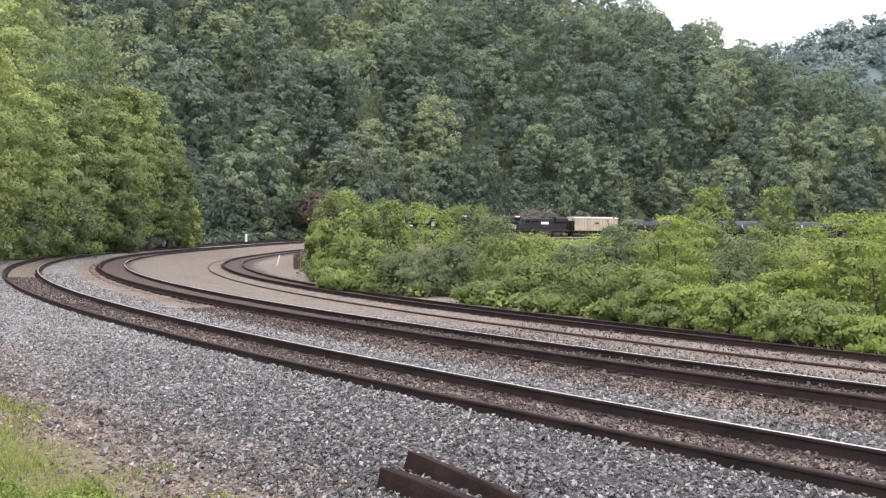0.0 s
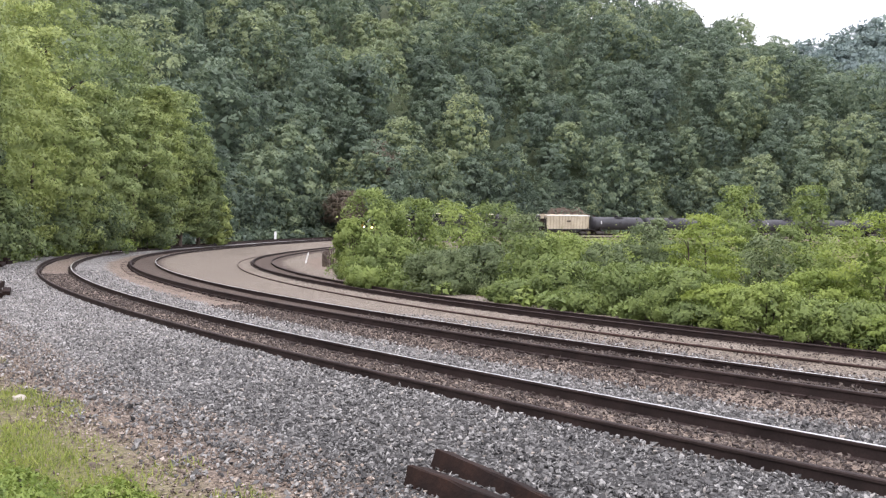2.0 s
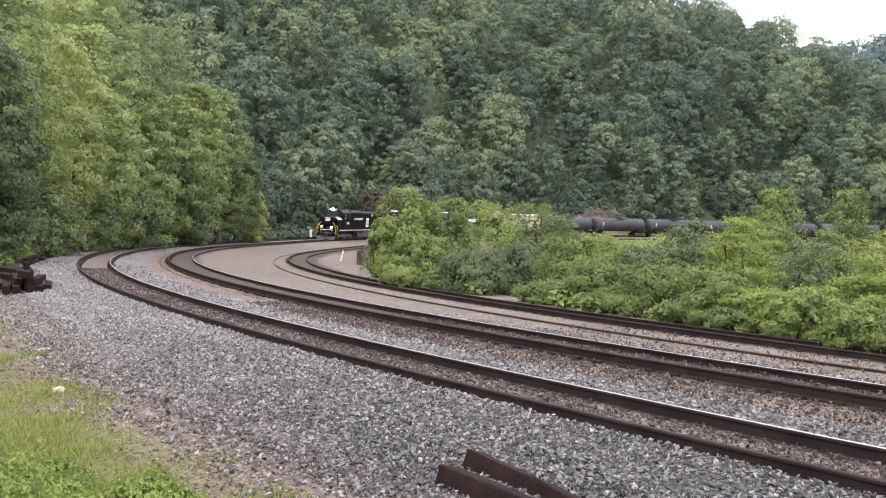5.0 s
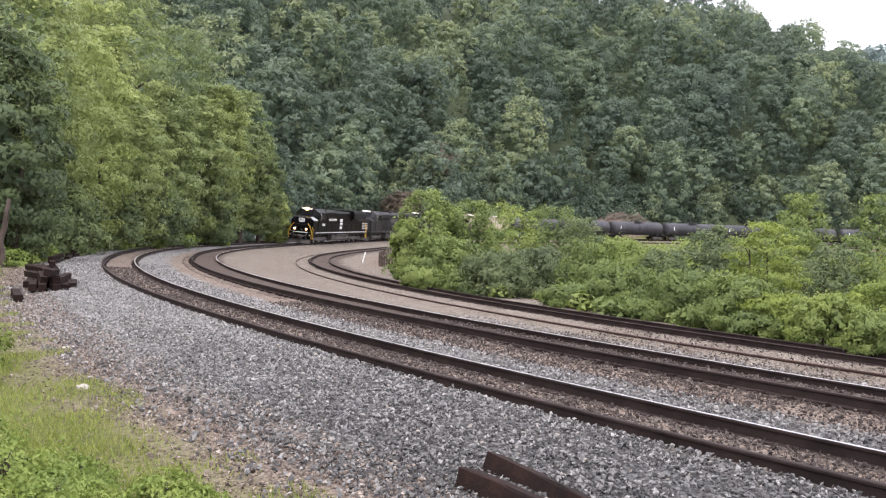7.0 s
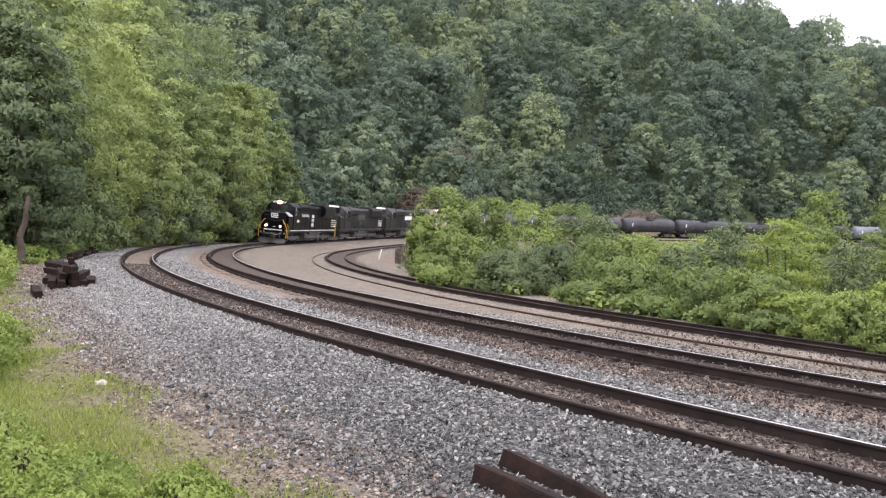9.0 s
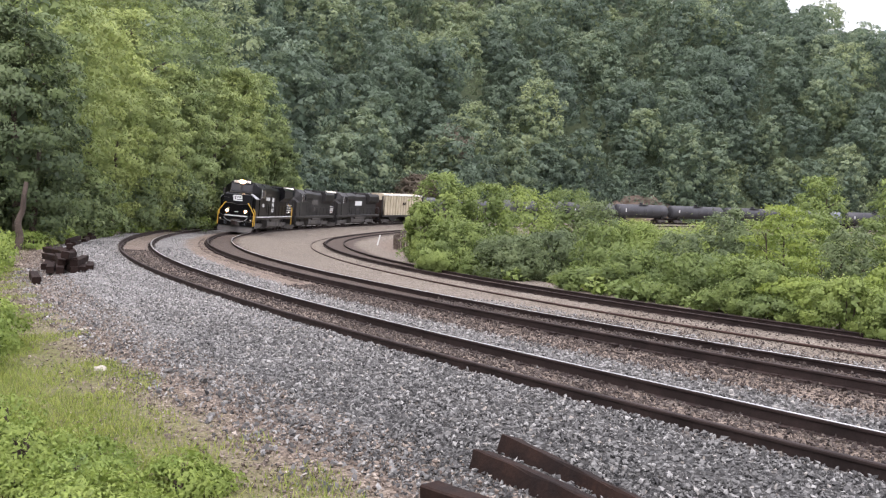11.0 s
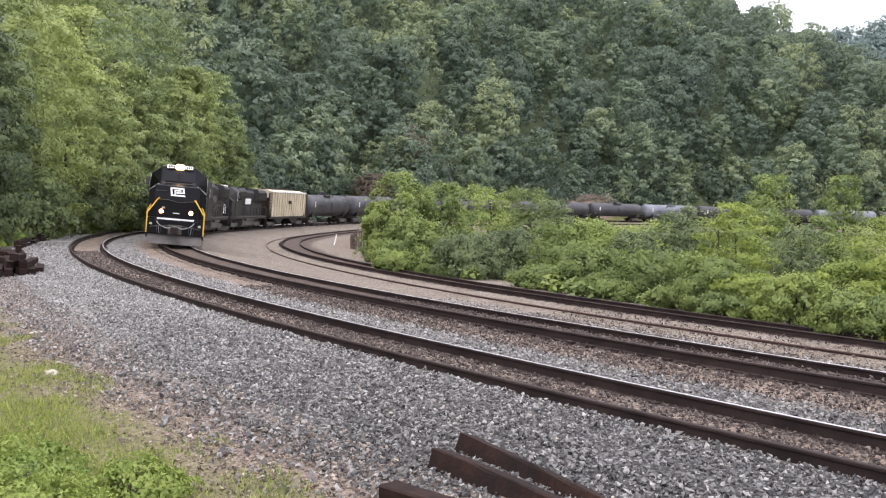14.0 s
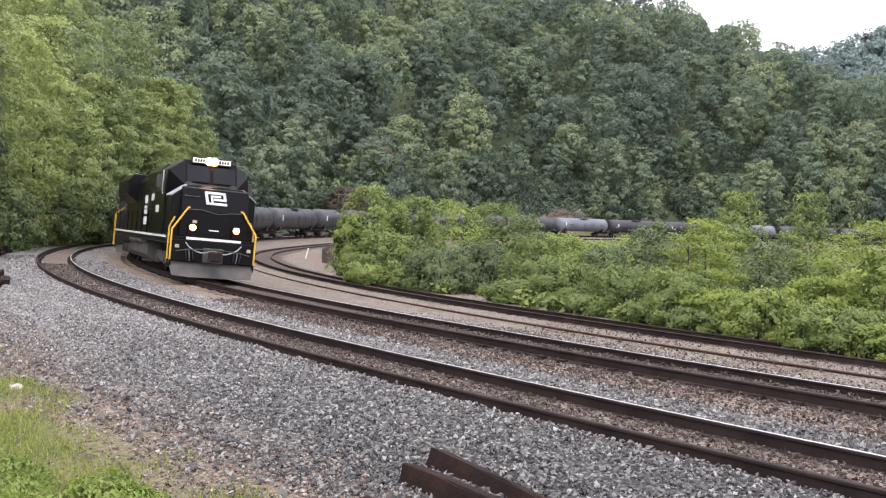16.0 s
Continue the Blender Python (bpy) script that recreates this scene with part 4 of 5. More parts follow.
            flat_bars(L, "side_lettering", -2.0, 2.1, 2.0, 0.35, 5, s, 1.045, M_GREY)
    part("horn", Shape().tube((6.6, 0.3, 4.42), (7.1, 0.3, 4.58), 0.04, 8, 0.10).tube((6.6, 0.12, 4.42), (7.05, 0.12, 4.62), 0.04, 8, 0.09), M_GREY, L, smooth=True)
    if lead:
        bogie(L, 6.7, 3, 0.53, 2.02)
        bogie(L, -6.7, 3, 0.53, 2.02)
    else:
        shorten(L, 0.785)
        bogie(L, 5.2, 2, 0.51, 2.74)
        bogie(L, -5.2, 2, 0.51, 2.74)
    return L


def hopper():
    Hc = new("hopper_wagon")
    tagged(Hc, "tan covered hopper wagon with ribbed sides and dark ends", "hopper wagon", "train")
    part("body", Shape().prism([(-5.2, 1.35), (-5.6, 2.2), (-5.6, 4.35), (5.6, 4.35), (5.6, 2.2), (5.2, 1.35)], "y", -1.45, 1.45, 0.03), M_TAN, Hc)
    for s in (-1, 1):
        for k in range(15):
            x = -5.5 + k * 11.0 / 14
            part("side_rib", Shape().box(x - 0.05, x + 0.05, *sorted((s * 1.45, s * 1.56)), 1.4, 4.3, 0.01), M_TAN, Hc)
        part("side_sill", Shape().box(-6.2, 6.2, *sorted((s * 1.3, s * 1.58)), 1.12, 1.38, 0.02), M_DUSTY, Hc, "dark dusty side sill")
        # sunlight on the roof edge put in as white
        part("roof_edge", Shape().box(-5.7, 5.7, *sorted((s * 1.3, s * 1.58)), 4.28, 4.42, 0.02), M_WHITE, Hc, "roof edge painted white as if sunlit")
        for e in (-1, 1):
            part("end_post", Shape().box(*sorted((e * 6.2, e * 6.1)), *sorted((s * 1.3, s * 1.45)), 1.2, 4.2), M_DUSTY, Hc)
        for e in (-1, 1):
            lad = Shape()
            for x in (e * 6.15, e * 5.77):
                lad.box(x - 0.02, x + 0.02, *sorted((s * 1.52, s * 1.56)), 1.3, 4.2)
            for k in range(8):
                lad.box(*sorted((e * 6.15, e * 5.75)), *sorted((s * 1.52, s * 1.56)), 1.5 + k * 0.36, 1.53 + k * 0.36)
            part("ladder", lad, M_DUSTY, Hc)
        flat_bars(Hc, "side_lettering", -0.5, 2.9, 1.0, 0.4, 4, s, 1.57, M_TIE)
    part("roof", Shape().prism([(-1.45, 4.35), (1.45, 4.35), (0.6, 4.55), (-0.6, 4.55)], "x", -5.6, 5.6), M_TAN, Hc)
    for k in range(5):
        part("roof_hatch", Shape().tube((-4.4 + 2.2 * k, 0, 4.52), (-4.4 + 2.2 * k, 0, 4.66), 0.42, 14), M_GREY, Hc)
    for e in (-1, 1):
        part("end_slope", Shape().prism([(e * 6.2, 1.2), (e * 5.66, 3.6), (e * 5.6, 3.6), (e * 5.2, 1.2)], "y", -1.2, 1.2), M_TIE, Hc, "dark end slope sheet")
    for x in (-2.4, 2.4):
        part("outlet_chute", Shape().prism([(x - 2.0, 1.35), (x + 2.0, 1.35), (x + 0.4, 0.5), (x - 0.4, 0.5)], "y", -1.2, 1.2), M_DUSTY, Hc)
    part("centre_sill", Shape().box(-6.9, 6.9, -0.25, 0.25, 0.72, 1.1, 0.02), M_RAIL, Hc)
    shorten(Hc, 1.19)
    bogie(Hc, 5.5, 2, 0.42, 1.75)
    bogie(Hc, -5.5, 2, 0.42, 1.75)
    return Hc


def tank_car(paint, label):
    K = new("tank_wagon")
    tagged(K, label, "tank wagon", "train")
    R, hl = 1.5, 8.1
    prof = [(-hl - 0.52, 0.2), (-hl - 0.47, 0.62), (-hl - 0.33, 1.05), (-hl - 0.12, 1.36), (-hl + 0.1, R)]
    for x in (-5.5, -2.75, 0, 2.75, 5.5):
        prof += [(x - 0.05, R), (x - 0.04, R + 0.016), (x + 0.04, R + 0.016), (x + 0.05, R)]
    prof += [(-x, r) for x, r in prof[:5][::-1]]
    part("tank", Shape().lathe(prof, 28).shift(0, 0, 2.62), paint, K, smooth=True)
    part("manway", Shape().tube((0, 0, 4.05), (0, 0, 4.40), 0.45, 16).tube((0, 0, 4.4), (0, 0, 4.5), 0.36, 16), paint, K, smooth=True)
    pf = Shape()
    for s in (-1, 1):
        pf.box(-1.4, 1.4, *sorted((s * 0.55, s * 1.0)), 4.02, 4.06)
        for x in (-1.35, 0, 1.35):
            pf.tube((x, s * 1.0, 3.9), (x, s * 1.0, 4.75), 0.02, 6)
        pf.pipe([(-1.35, s * 1.0, 4.75), (1.35, s * 1.0, 4.75)], 0.02, 6)
    part("top_platform", pf, M_DUSTY, K)
    for e in (-1, 1):
        part("stub_sill", Shape().box(*sorted((e * 5.2, e * 9.0)), -0.3, 0.3, 0.72, 1.15, 0.02), M_RAIL, K)
        sd = Shape().prism([(-1.15, 1.1), (1.15, 1.1), (1.3, 1.9), (0.9, 1.55), (-0.9, 1.55), (-1.3, 1.9)], "x", e * 6.4 - 0.35, e * 6.4 + 0.35)
        part("saddle", sd, M_DUSTY, K)
        part("end_platform", Shape().box(*sorted((e * 8.3, e * 9.0)), -1.45, 1.45, 1.12, 1.18), M_DUSTY, K)
        part("end_handrail", rail_run([(e * 8.95, -1.4, 1.15), (e * 8.95, -1.4, 2.2), (e * 8.95, 1.4, 2.2), (e * 8.95, 1.4, 1.15)]), M_DUSTY, K)
    for s in (-1, 1):
        ld = Shape()
        for x in (-0.25, 0.25):
            ld.tube((x, s * 1.53, 1.2), (x, s * 1.50, 3.2), 0.02, 6)
        for k in range(7):
            ld.tube((-0.25, s * 1.54, 1.3 + k * 0.28), (0.25, s * 1.54, 1.3 + k * 0.28), 0.015, 6)
        part("ladder", ld, M_DUSTY, K)
        for nm, x0, z0, w, h, c in (("placard", 6.4, 2.5, 0.34, 0.75, 1), ("side_lettering", 3.8, 2.55, 1.5, 0.22, 6), ("data_lettering", -6.6, 2.55, 1.3, 0.2, 5), ("test_plate", -3.0, 2.5, 0.25, 0.5, 1)):
            flat_bars(K, nm, x0, z0, w, h, c, s, 1.505, M_WHITE if nm == "placard" else M_GREY)
    shorten(K, 0.895)
    for e in (-1, 1):
        bogie(K, e * 5.7, 2, 0.42, 1.75)
    return K


lead = locomotive(True, M_BLACK, "black lead diesel locomotive with yellow handrails and lit headlights")
second = locomotive(False, M_DUSTY, "dusty black diesel locomotive with white side panel")


def copy_with_wheels(src, wheel_names="wheelset"):
    c = copy_thing(src, Matrix())
    for o in c.children_recursive:
        if o.name.startswith("wheelset"):
            WHEELS.append((o, o.location.x, o.location.z))
    return c


third = copy_with_wheels(second)
_front = max(v.co.x for o in third.children if o.name.startswith("nose_front") for v in o.data.vertices)
for _k in range(4):
    part("nose_stripe", Shape().box(_front - 0.02, _front + 0.012, -0.95, 0.95, 1.72 + 0.2 * _k, 1.83 + 0.2 * _k), M_WHITE, third, "white nose stripe")
tagged(third, "dusty black diesel locomotive with white nose stripes")
for _o in second.children:
    if _o.name.startswith("side_panel_mark"):
        _o.data = _o.data.copy()
        _o.data.materials[0] = M_GREY
        _o["label"] = "dull grey lettered panel as plain block"
tagged(second, "dusty black diesel locomotive with dull grey markings")
wagon = hopper()
tank_black = tank_car(M_TANK, "black tank wagon with white data marks")
tank_grey = tank_car(M_TANKGREY, "grey tank wagon with white data marks")
CARS += [(lead, 11.0, 6.7), (second, 31.2, 5.2), (third, 48.8, 5.2), (wagon, 65.7, 5.5)]
_off = 82.3
for _k in range(15):
    if _k == 0:
        car = tank_black
    elif _k == 7:
        car = tank_grey
    else:
        car = copy_with_wheels(tank_grey if _k in (10,) else tank_black)
    CARS.append((car, _off, 5.7))
    _off += 16.6

# ---- timbers ----


def timber(x, y, z, yaw, length=2.6, tilt=0.0, roll=0.0, seed=0):
    rng = np.random.default_rng(seed)
    sh = Shape()
    w, h, n = 0.115, 0.10, 10
    ring = [(-w, -h), (w, -h), (w, h), (-w, h)]
    ringb = []
    for (a, b), (c, d) in zip(ring, ring[1:] + ring[:1]):
        ringb += [(a + (c - a) * 0.07, b + (d - b) * 0.07), (a + (c - a) * 0.93, b + (d - b) * 0.93)]
    rows = []
    for i in range(n + 1):
        xx = -length / 2 + length * i / n + (rng.normal(0, 0.008) if 0 < i < n else 0)
        rows.append([sh.bm.verts.new((xx + rng.normal(0, 0.006), p[0] + rng.normal(0, 0.005), p[1] + rng.normal(0, 0.006))) for p in ringb])
    m = len(ringb)
    for A, B in zip(rows, rows[1:]):
        for k in range(m):
            sh.bm.faces.new((A[k], A[(k + 1) % m], B[(k + 1) % m], B[k]))
    sh.bm.faces.new(rows[0])
    sh.bm.faces.new(rows[-1][::-1])
    bmesh.ops.recalc_face_normals(sh.bm, faces=sh.bm.faces)
    ob = part("railway_sleeper", sh, M_TIE, None)
    ob.matrix_basis = pose(x, y, z, roll, tilt, yaw)
    tagged(ob, "discarded dark creosoted timber sleeper lying on ballast", "sleeper", "discarded sleepers")
    return ob


def place_timbers():
    timber(0.38, 6.87, -0.225, -49.8, 2.6, 1.5, -16, 1)
    timber(0.54, 7.26, -0.225, -53.0, 2.6, 3.0, -20, 2)
    timber(0.21, 6.32, -0.28, -37.7, 2.6, 0, 0, 3)
    # the heap further along the verge, on its side of the outer track
    rng = np.random.default_rng(8)
    k = 50

    def heap(u, phi, layers):
        nonlocal k
        a = radians(phi)
        tx, ty = -math.sin(a), math.cos(a)
        p = at(u, phi, 0)
        gz = float(np.interp(u, _GU, _GZ))
        for lay, cnt in enumerate(layers):
            for j in range(cnt):
                off = (j - (cnt - 1) / 2) * 0.29 + rng.normal(0, 0.03)
                sl = rng.normal(0, 0.25)
                timber(p[0] + off * math.cos(a) + tx * sl, p[1] + off * math.sin(a) + ty * sl, gz + 0.10 + lay * 0.205, phi + 90 + rng.normal(0, 4 + 3 * lay), 2.55, rng.normal(0, 1.0), 0 if lay == 0 else rng.normal(0, 8), k)
                k += 1
    heap(139.95, 211.9, (5, 3, 1))
    heap(140.3, 211.2, (3, 1))
    heap(141.0, 213.0, (1,))
    heap(140.1, 209.6, (3, 2))
    heap(139.8, 207.8, (2, 1))
    heap(139.9, 204.6, (2, 1))
    heap(139.7, 202.8, (1,))
    heap(139.8, 200.9, (2, 1))


place_timbers()

# ---- weeds and grass on the verge ----
WEEDS = [  # x, y, height, width
    (-8.0, 11.6, 0.85, 1.4), (-8.6, 13.1, 0.75, 1.3), (-9.3, 10.8, 1.0, 1.6), (-9.9, 14.2, 0.7, 1.3),
    (-4.5, 7.5, 0.55, 1.1), (-3.6, 6.9, 0.45, 0.9), (-5.4, 8.2, 0.6, 1.2), (-3.2, 6.2, 0.5, 0.9), (-5.3, 6.9, 0.7, 1.2), (-4.3, 6.3, 0.6, 1.1), (-6.3, 8.0, 0.7, 1.3), (-2.7, 7.1, 0.25, 0.6),
    (-16.2, 24.2, 0.8, 1.8), (-17.6, 26.4, 0.9, 2.0), (-18.8, 29.0, 0.9, 2.0), (-21.4, 32.4, 1.0, 2.2), (-23.6, 36.2, 1.1, 2.4), (-13.4, 19.6, 0.6, 1.4), (-24.5, 41.0, 0.8, 2.2), (-26.5, 47.0, 0.9, 2.4), (-28.6, 55.0, 1.0, 2.6), (-30.6, 64.0, 1.1, 2.8), (-32.0, 74.0, 1.1, 2.8), (-33.0, 84.0, 1.2, 3.0), (-33.4, 94.0, 1.2, 3.0)]
WEEDS = [(x, y, h * (0.62 if math.hypot(x, y) < 11 else 1.0), w) for x, y, h, w in WEEDS]
_wr = random.Random(77)
for _ in range(26):
    _f = _wr.random()
    WEEDS.append((-2.9 - 3.9 * _f + _wr.uniform(-0.5, 0.5), 6.2 + 2.6 * _f + _wr.uniform(-0.6, 0.7), _wr.uniform(0.12, 0.30), _wr.uniform(0.4, 0.8)))
M_WEED = foliage("weed_leaves", (0.055, 0.09, 0.020), (0.165, 0.235, 0.052), (0.29, 0.36, 0.085), 0.6, 0.4, 4.0)
M_GRASS = foliage("verge_grass_blades", (0.070, 0.098, 0.022), (0.185, 0.240, 0.050), (0.31, 0.335, 0.088), 0.7, 0.3, 0.8, 0.25)
for _i, (_x, _y, _h, _w) in enumerate(WEEDS):
    _d = math.hypot(_x, _y)
    build_plant("weed_clump", _x, _y, -0.38 + _h, _w, 0.46 + 0.22 * ((_i * 7) % 5) / 5, M_WEED, "bright green leafy weeds on the gravel verge", "weeds", "weeds on the verge", 700 + _i, 0.008 + 0.0016 * _d, (4200 if _h > 0.4 else 2200) if _d < 16 else 1500, 0.0, 5)


def grass_blades():
    rng = np.random.default_rng(21)
    n = 200000
    phi = rng.uniform(211, 224.6, n)
    u = 141.2 + 5.0 * rng.random(n) ** 1.2
    P = at(u, phi, 0)
    keep = np.array([noise.noise(Vector((p[0] * 0.9, p[1] * 0.9, 3.1))) for p in P]) + (u - 142.0) * 0.55 + rng.normal(0, 0.15, n) > 0.0
    P, u = P[keep], u[keep]
    n = len(P)
    P[:, 2] += np.interp(u, _GU, _GZ) - 0.01
    h = (0.035 + 0.075 * rng.random(n)) * (1 + 0.5 * np.clip(u - 142.2, 0, 2))
    a = rng.random(n) * 6.28
    w = 0.004 + 0.004 * rng.random(n)
    side = np.stack([np.cos(a), np.sin(a), 0 * a], -1) * w[:, None]
    lean = rng.normal(0, 0.45, (n, 2)) * h[:, None]
    tip = P + np.c_[lean, h]
    V = np.stack([P - side, P + side, tip], 1).reshape(-1, 3)
    F = np.arange(n * 3).reshape(n, 3)
    tn = np.repeat(0.15 + 0.6 * rng.random(n), 3)
    ob = new("grass", fast_mesh("grass", V, F, M_GRASS, tn))
    tagged(ob, "short patchy yellow-green grass on the verge", "grass", kind="stuff")


grass_blades()


def undergrowth():
    """Low growth at the foot of the woods, along the outside of the bend."""
    rng = np.random.default_rng(31)
    lobes, tones = [], []
    for phi in np.arange(84, 203, 0.22):
        if 118.2 < phi < 126.4 or 107.8 < phi < 111.4:
            continue
        for k in range(3 if phi > 126 else 2):
            p = phi + rng.normal() * 0.2
            u = 142.8 + rng.random() ** 1.0 * 9.5 if p > 126 else 143.5 + rng.random() * 4
            q = at(u, p, 0)
            q = q[0] if q.ndim > 1 else q
            z = float(ground_z(np.array([u + bulge(p)[0]]), np.array([p]))[0])
            r = 0.4 + 1.0 * rng.random() ** 1.5 + max(0, u - 144) * 0.28
            lobes.append((q[0], q[1], z + r * 0.45, r, r * 0.8))
            tones.append(0.05 + 0.5 * rng.random())
    for _ in range(320):
        p, u = rng.uniform(116.0, 128.0), rng.uniform(148.6, 158.0)
        q = at(u, p, 0)
        z = float(ground_z(np.array([u + bulge(p)[0]]), np.array([p]))[0])
        r = 0.8 + 2.4 * rng.random() ** 2
        lobes.append((q[0], q[1], z + r * 0.9, r, r * 0.8))
        tones.append(0.1 + 0.35 * rng.random())
    for _ in range(420):
        p = rng.uniform(88.0, 120.2) if rng.random() < 0.75 else rng.uniform(126.4, 133.0)
        u = rng.uniform(145.0, 155.0) if not 107.6 < p < 111.6 else rng.uniform(150.5, 156.0)
        q = at(u, p, 0)
        z = float(ground_z(np.array([u + bulge(p)[0]]), np.array([p]))[0])
        r = 0.7 + 1.9 * rng.random() ** 1.6
        lobes.append((q[0], q[1], z + r * 0.55, r, r * 0.9))
        tones.append(0.05 + 0.4 * rng.random())
    ob = new("verge_undergrowth", leaf_mesh("verge_undergrowth", lobes, np.tile((0, 0, 0.6), (len(lobes), 1)), np.array(tones), 60, 0.33, M_WOODS, rng))
    tagged(ob, "low green undergrowth at the edge of the woods", "undergrowth", kind="stuff")
    # meadow growth inside the bend, under the shrubs
    lobes, tones = [], []
    for _ in range(1300):
        p = rng.uniform(120, 224)
        u = rng.uniform(100, 118.8) if p < 199.5 else rng.uniform(106, 121.9)
        if 176 < p < 200 and u > 116:
            continue
        q = at(u, p, 0)
        q = q[0] if q.ndim > 1 else q
        z = float(ground_z(np.array([u + bulge(p)[0]]), np.array([p]))[0])
        r = (0.45 + 0.7 * rng.random()) * (0.55 if u > 119 else 1.0)
        lobes.append((q[0], q[1], z + r * 0.4, r, r * 0.8))
        tones.append(0.25 + 0.4 * rng.random())
    ob = new("meadow_growth", leaf_mesh("meadow_growth", lobes, np.tile((0, 0, 0.6), (len(lobes), 1)), np.array(tones), 70, 0.13, M_SHRUB, rng))
    tagged(ob, "rank green growth covering the ground inside the bend", "undergrowth", kind="stuff")


undergrowth()

# ---- trackside furniture ----


def post(u, phi, h, w, lean, label, name="marker_post"):
    p = at(u, phi, 0)
    p = p[0] if p.ndim > 1 else p
    z = float(ground_z(np.array([u + bulge(phi)[0]]), np.array([phi]))[0])
    sh = Shape().box(-w / 2, w / 2, -w * 0.35, w * 0.35, -0.3, h * 0.93, w * 0.08)
    sh.prism([(-w / 2, h * 0.93), (w / 2, h * 0.93), (w * 0.25, h), (-w * 0.25, h)], "y", -w * 0.35, w * 0.35)
    ob = part(name, sh, M_WHITE, None)
    ob.matrix_basis = pose(p[0], p[1], z, 0, lean, 20)
    tagged(ob, label, "marker post", "trackside markers")


post(140.5, math.degrees(math.atan2(117.7 - CY, -35.8 - CX)) % 360, 0.75, 0.22, -22, "short white marker stake leaning beside the outer track")
post(140.5, math.degrees(math.atan2(124.0 - CY, -34.9 - CX)) % 360, 0.6, 0.24, 4, "short white marker stake beside the outer track")
post(140.5, math.degrees(math.atan2(142.0 - CY, -30.7 - CX)) % 360, 1.35, 0.36, 0, "white upright milepost beside the outer track", "milepost")
post(120.4, 190.6, 0.95, 0.10, 14, "thin pale stake leaning inside the bend", "stake")


def fence():
    f = new("fence")
    tagged(f, "low weathered brown post-and-rail fence inside the bend", "fence")
    phis = np.linspace(180.5, 197.5, 22)
    pts = []
    for p in phis:
        q = at(118.9, p, -1.05)
        q = q[0] if q.ndim > 1 else q
        pts.append(q)
        part("fence_post", Shape().box(q[0] - 0.06, q[0] + 0.06, q[1] - 0.06, q[1] + 0.06, q[2] - 0.3, q[2] + 0.95, 0.012), M_BARK, f)
    for a, b in zip(pts, pts[1:]):
        for h in (0.45, 0.85):
            part("fence_rail", Shape().tube((a[0], a[1], a[2] + h), (b[0], b[1], b[2] + h), 0.035, 6), M_BARK, f)


fence()


def rock_face(p0, p1, high, seed):
    """Bare bedded rock in the cutting behind the far line."""
    ph = np.linspace(p0, p1, 60)
    nz = 22
    V, F = [], []
    for i, p in enumerate(ph):
        for j in range(nz):
            t = j / (nz - 1)
            env = math.sin(math.pi * i / (len(ph) - 1)) ** 0.6
            h = high * env * (0.97 + 0.12 * noise.noise(Vector((p * 0.9, 0, seed))))
            ledge = 0.4 * noise.noise(Vector((p * 0.25, t * 9, 5))) + 0.3 * noise.noise(Vector((p * 1.3, t * 4, 9)))
            u = 145.4 + t * h * 0.5 + ledge
            q = at(u, p, -0.6 + t * h)
            q = q[0] if q.ndim > 1 else q
            V.append(tuple(float(c) for c in q))
    for i in range(len(ph) - 1):
        for j in range(nz - 1):
            F.append((i * nz + j, (i + 1) * nz + j, (i + 1) * nz + j + 1, i * nz + j + 1))
    ob = mesh_ob("rock_face", V, F, M_ROCK)
    tagged(ob, "bare brown bedded rock face behind the far line", "rock", kind="structure")


rock_face(116.6, 127.6, 7.4, 3)
rock_face(107.4, 112.0, 5.0, 8)

M_RUSSET = foliage("russet_leaves", (0.075, 0.06, 0.042), (0.13, 0.105, 0.075), (0.20, 0.16, 0.11))
for _i, (_x, _y, _t, _w) in enumerate(((-20.9, 198.9, 21.3, 9.0), (-23.5, 168.4, 9.0, 8.0), (79.0, 341.0, 62.0, 12.0))):
    build_plant("tree", _x, _y, _t, _w, 0.35, M_RUSSET, "thin russet-brown tree among green woods", "tree", "russet trees", 900 + _i, 0.24, 5000, 0.30)



def bare_trunk(x, y, h, lean, seed):
    rng = np.random.default_rng(seed)
    sh = Shape()
    p = Vector((0, 0, -0.4))
    r = 0.20
    for k in range(5):
        q = Vector((lean * (k + 1) * h / 5 + rng.normal(0, 0.05), rng.normal(0, 0.05), (k + 1) * h / 5))
        sh.tube(p, q, r, 9, r * 0.86)
        p, r = q, r * 0.86
    ob = part("bare_trunk", sh, M_BARK, None, smooth=True)
    a = math.degrees(math.atan2(y - CY, x - CX)) % 360
    ob.location = (x, y, float(ground_z(np.array([math.hypot(x - CX, y - CY)]), np.array([a]))[0]))
    tagged(ob, "bare brown trunk at the edge of the woods", "tree trunk", "trunks at the edge")


for _i, (_x, _y, _h, _l) in enumerate(((-25.6, 43.4, 6.0, 0.03), (-26.1, 44.6, 4.2, -0.05), (-29.9, 60.5, 6.5, 0.05), (-24.3, 39.8, 3.2, 0.1))):
    bare_trunk(_x, _y, _h, _l, 60 + _i)


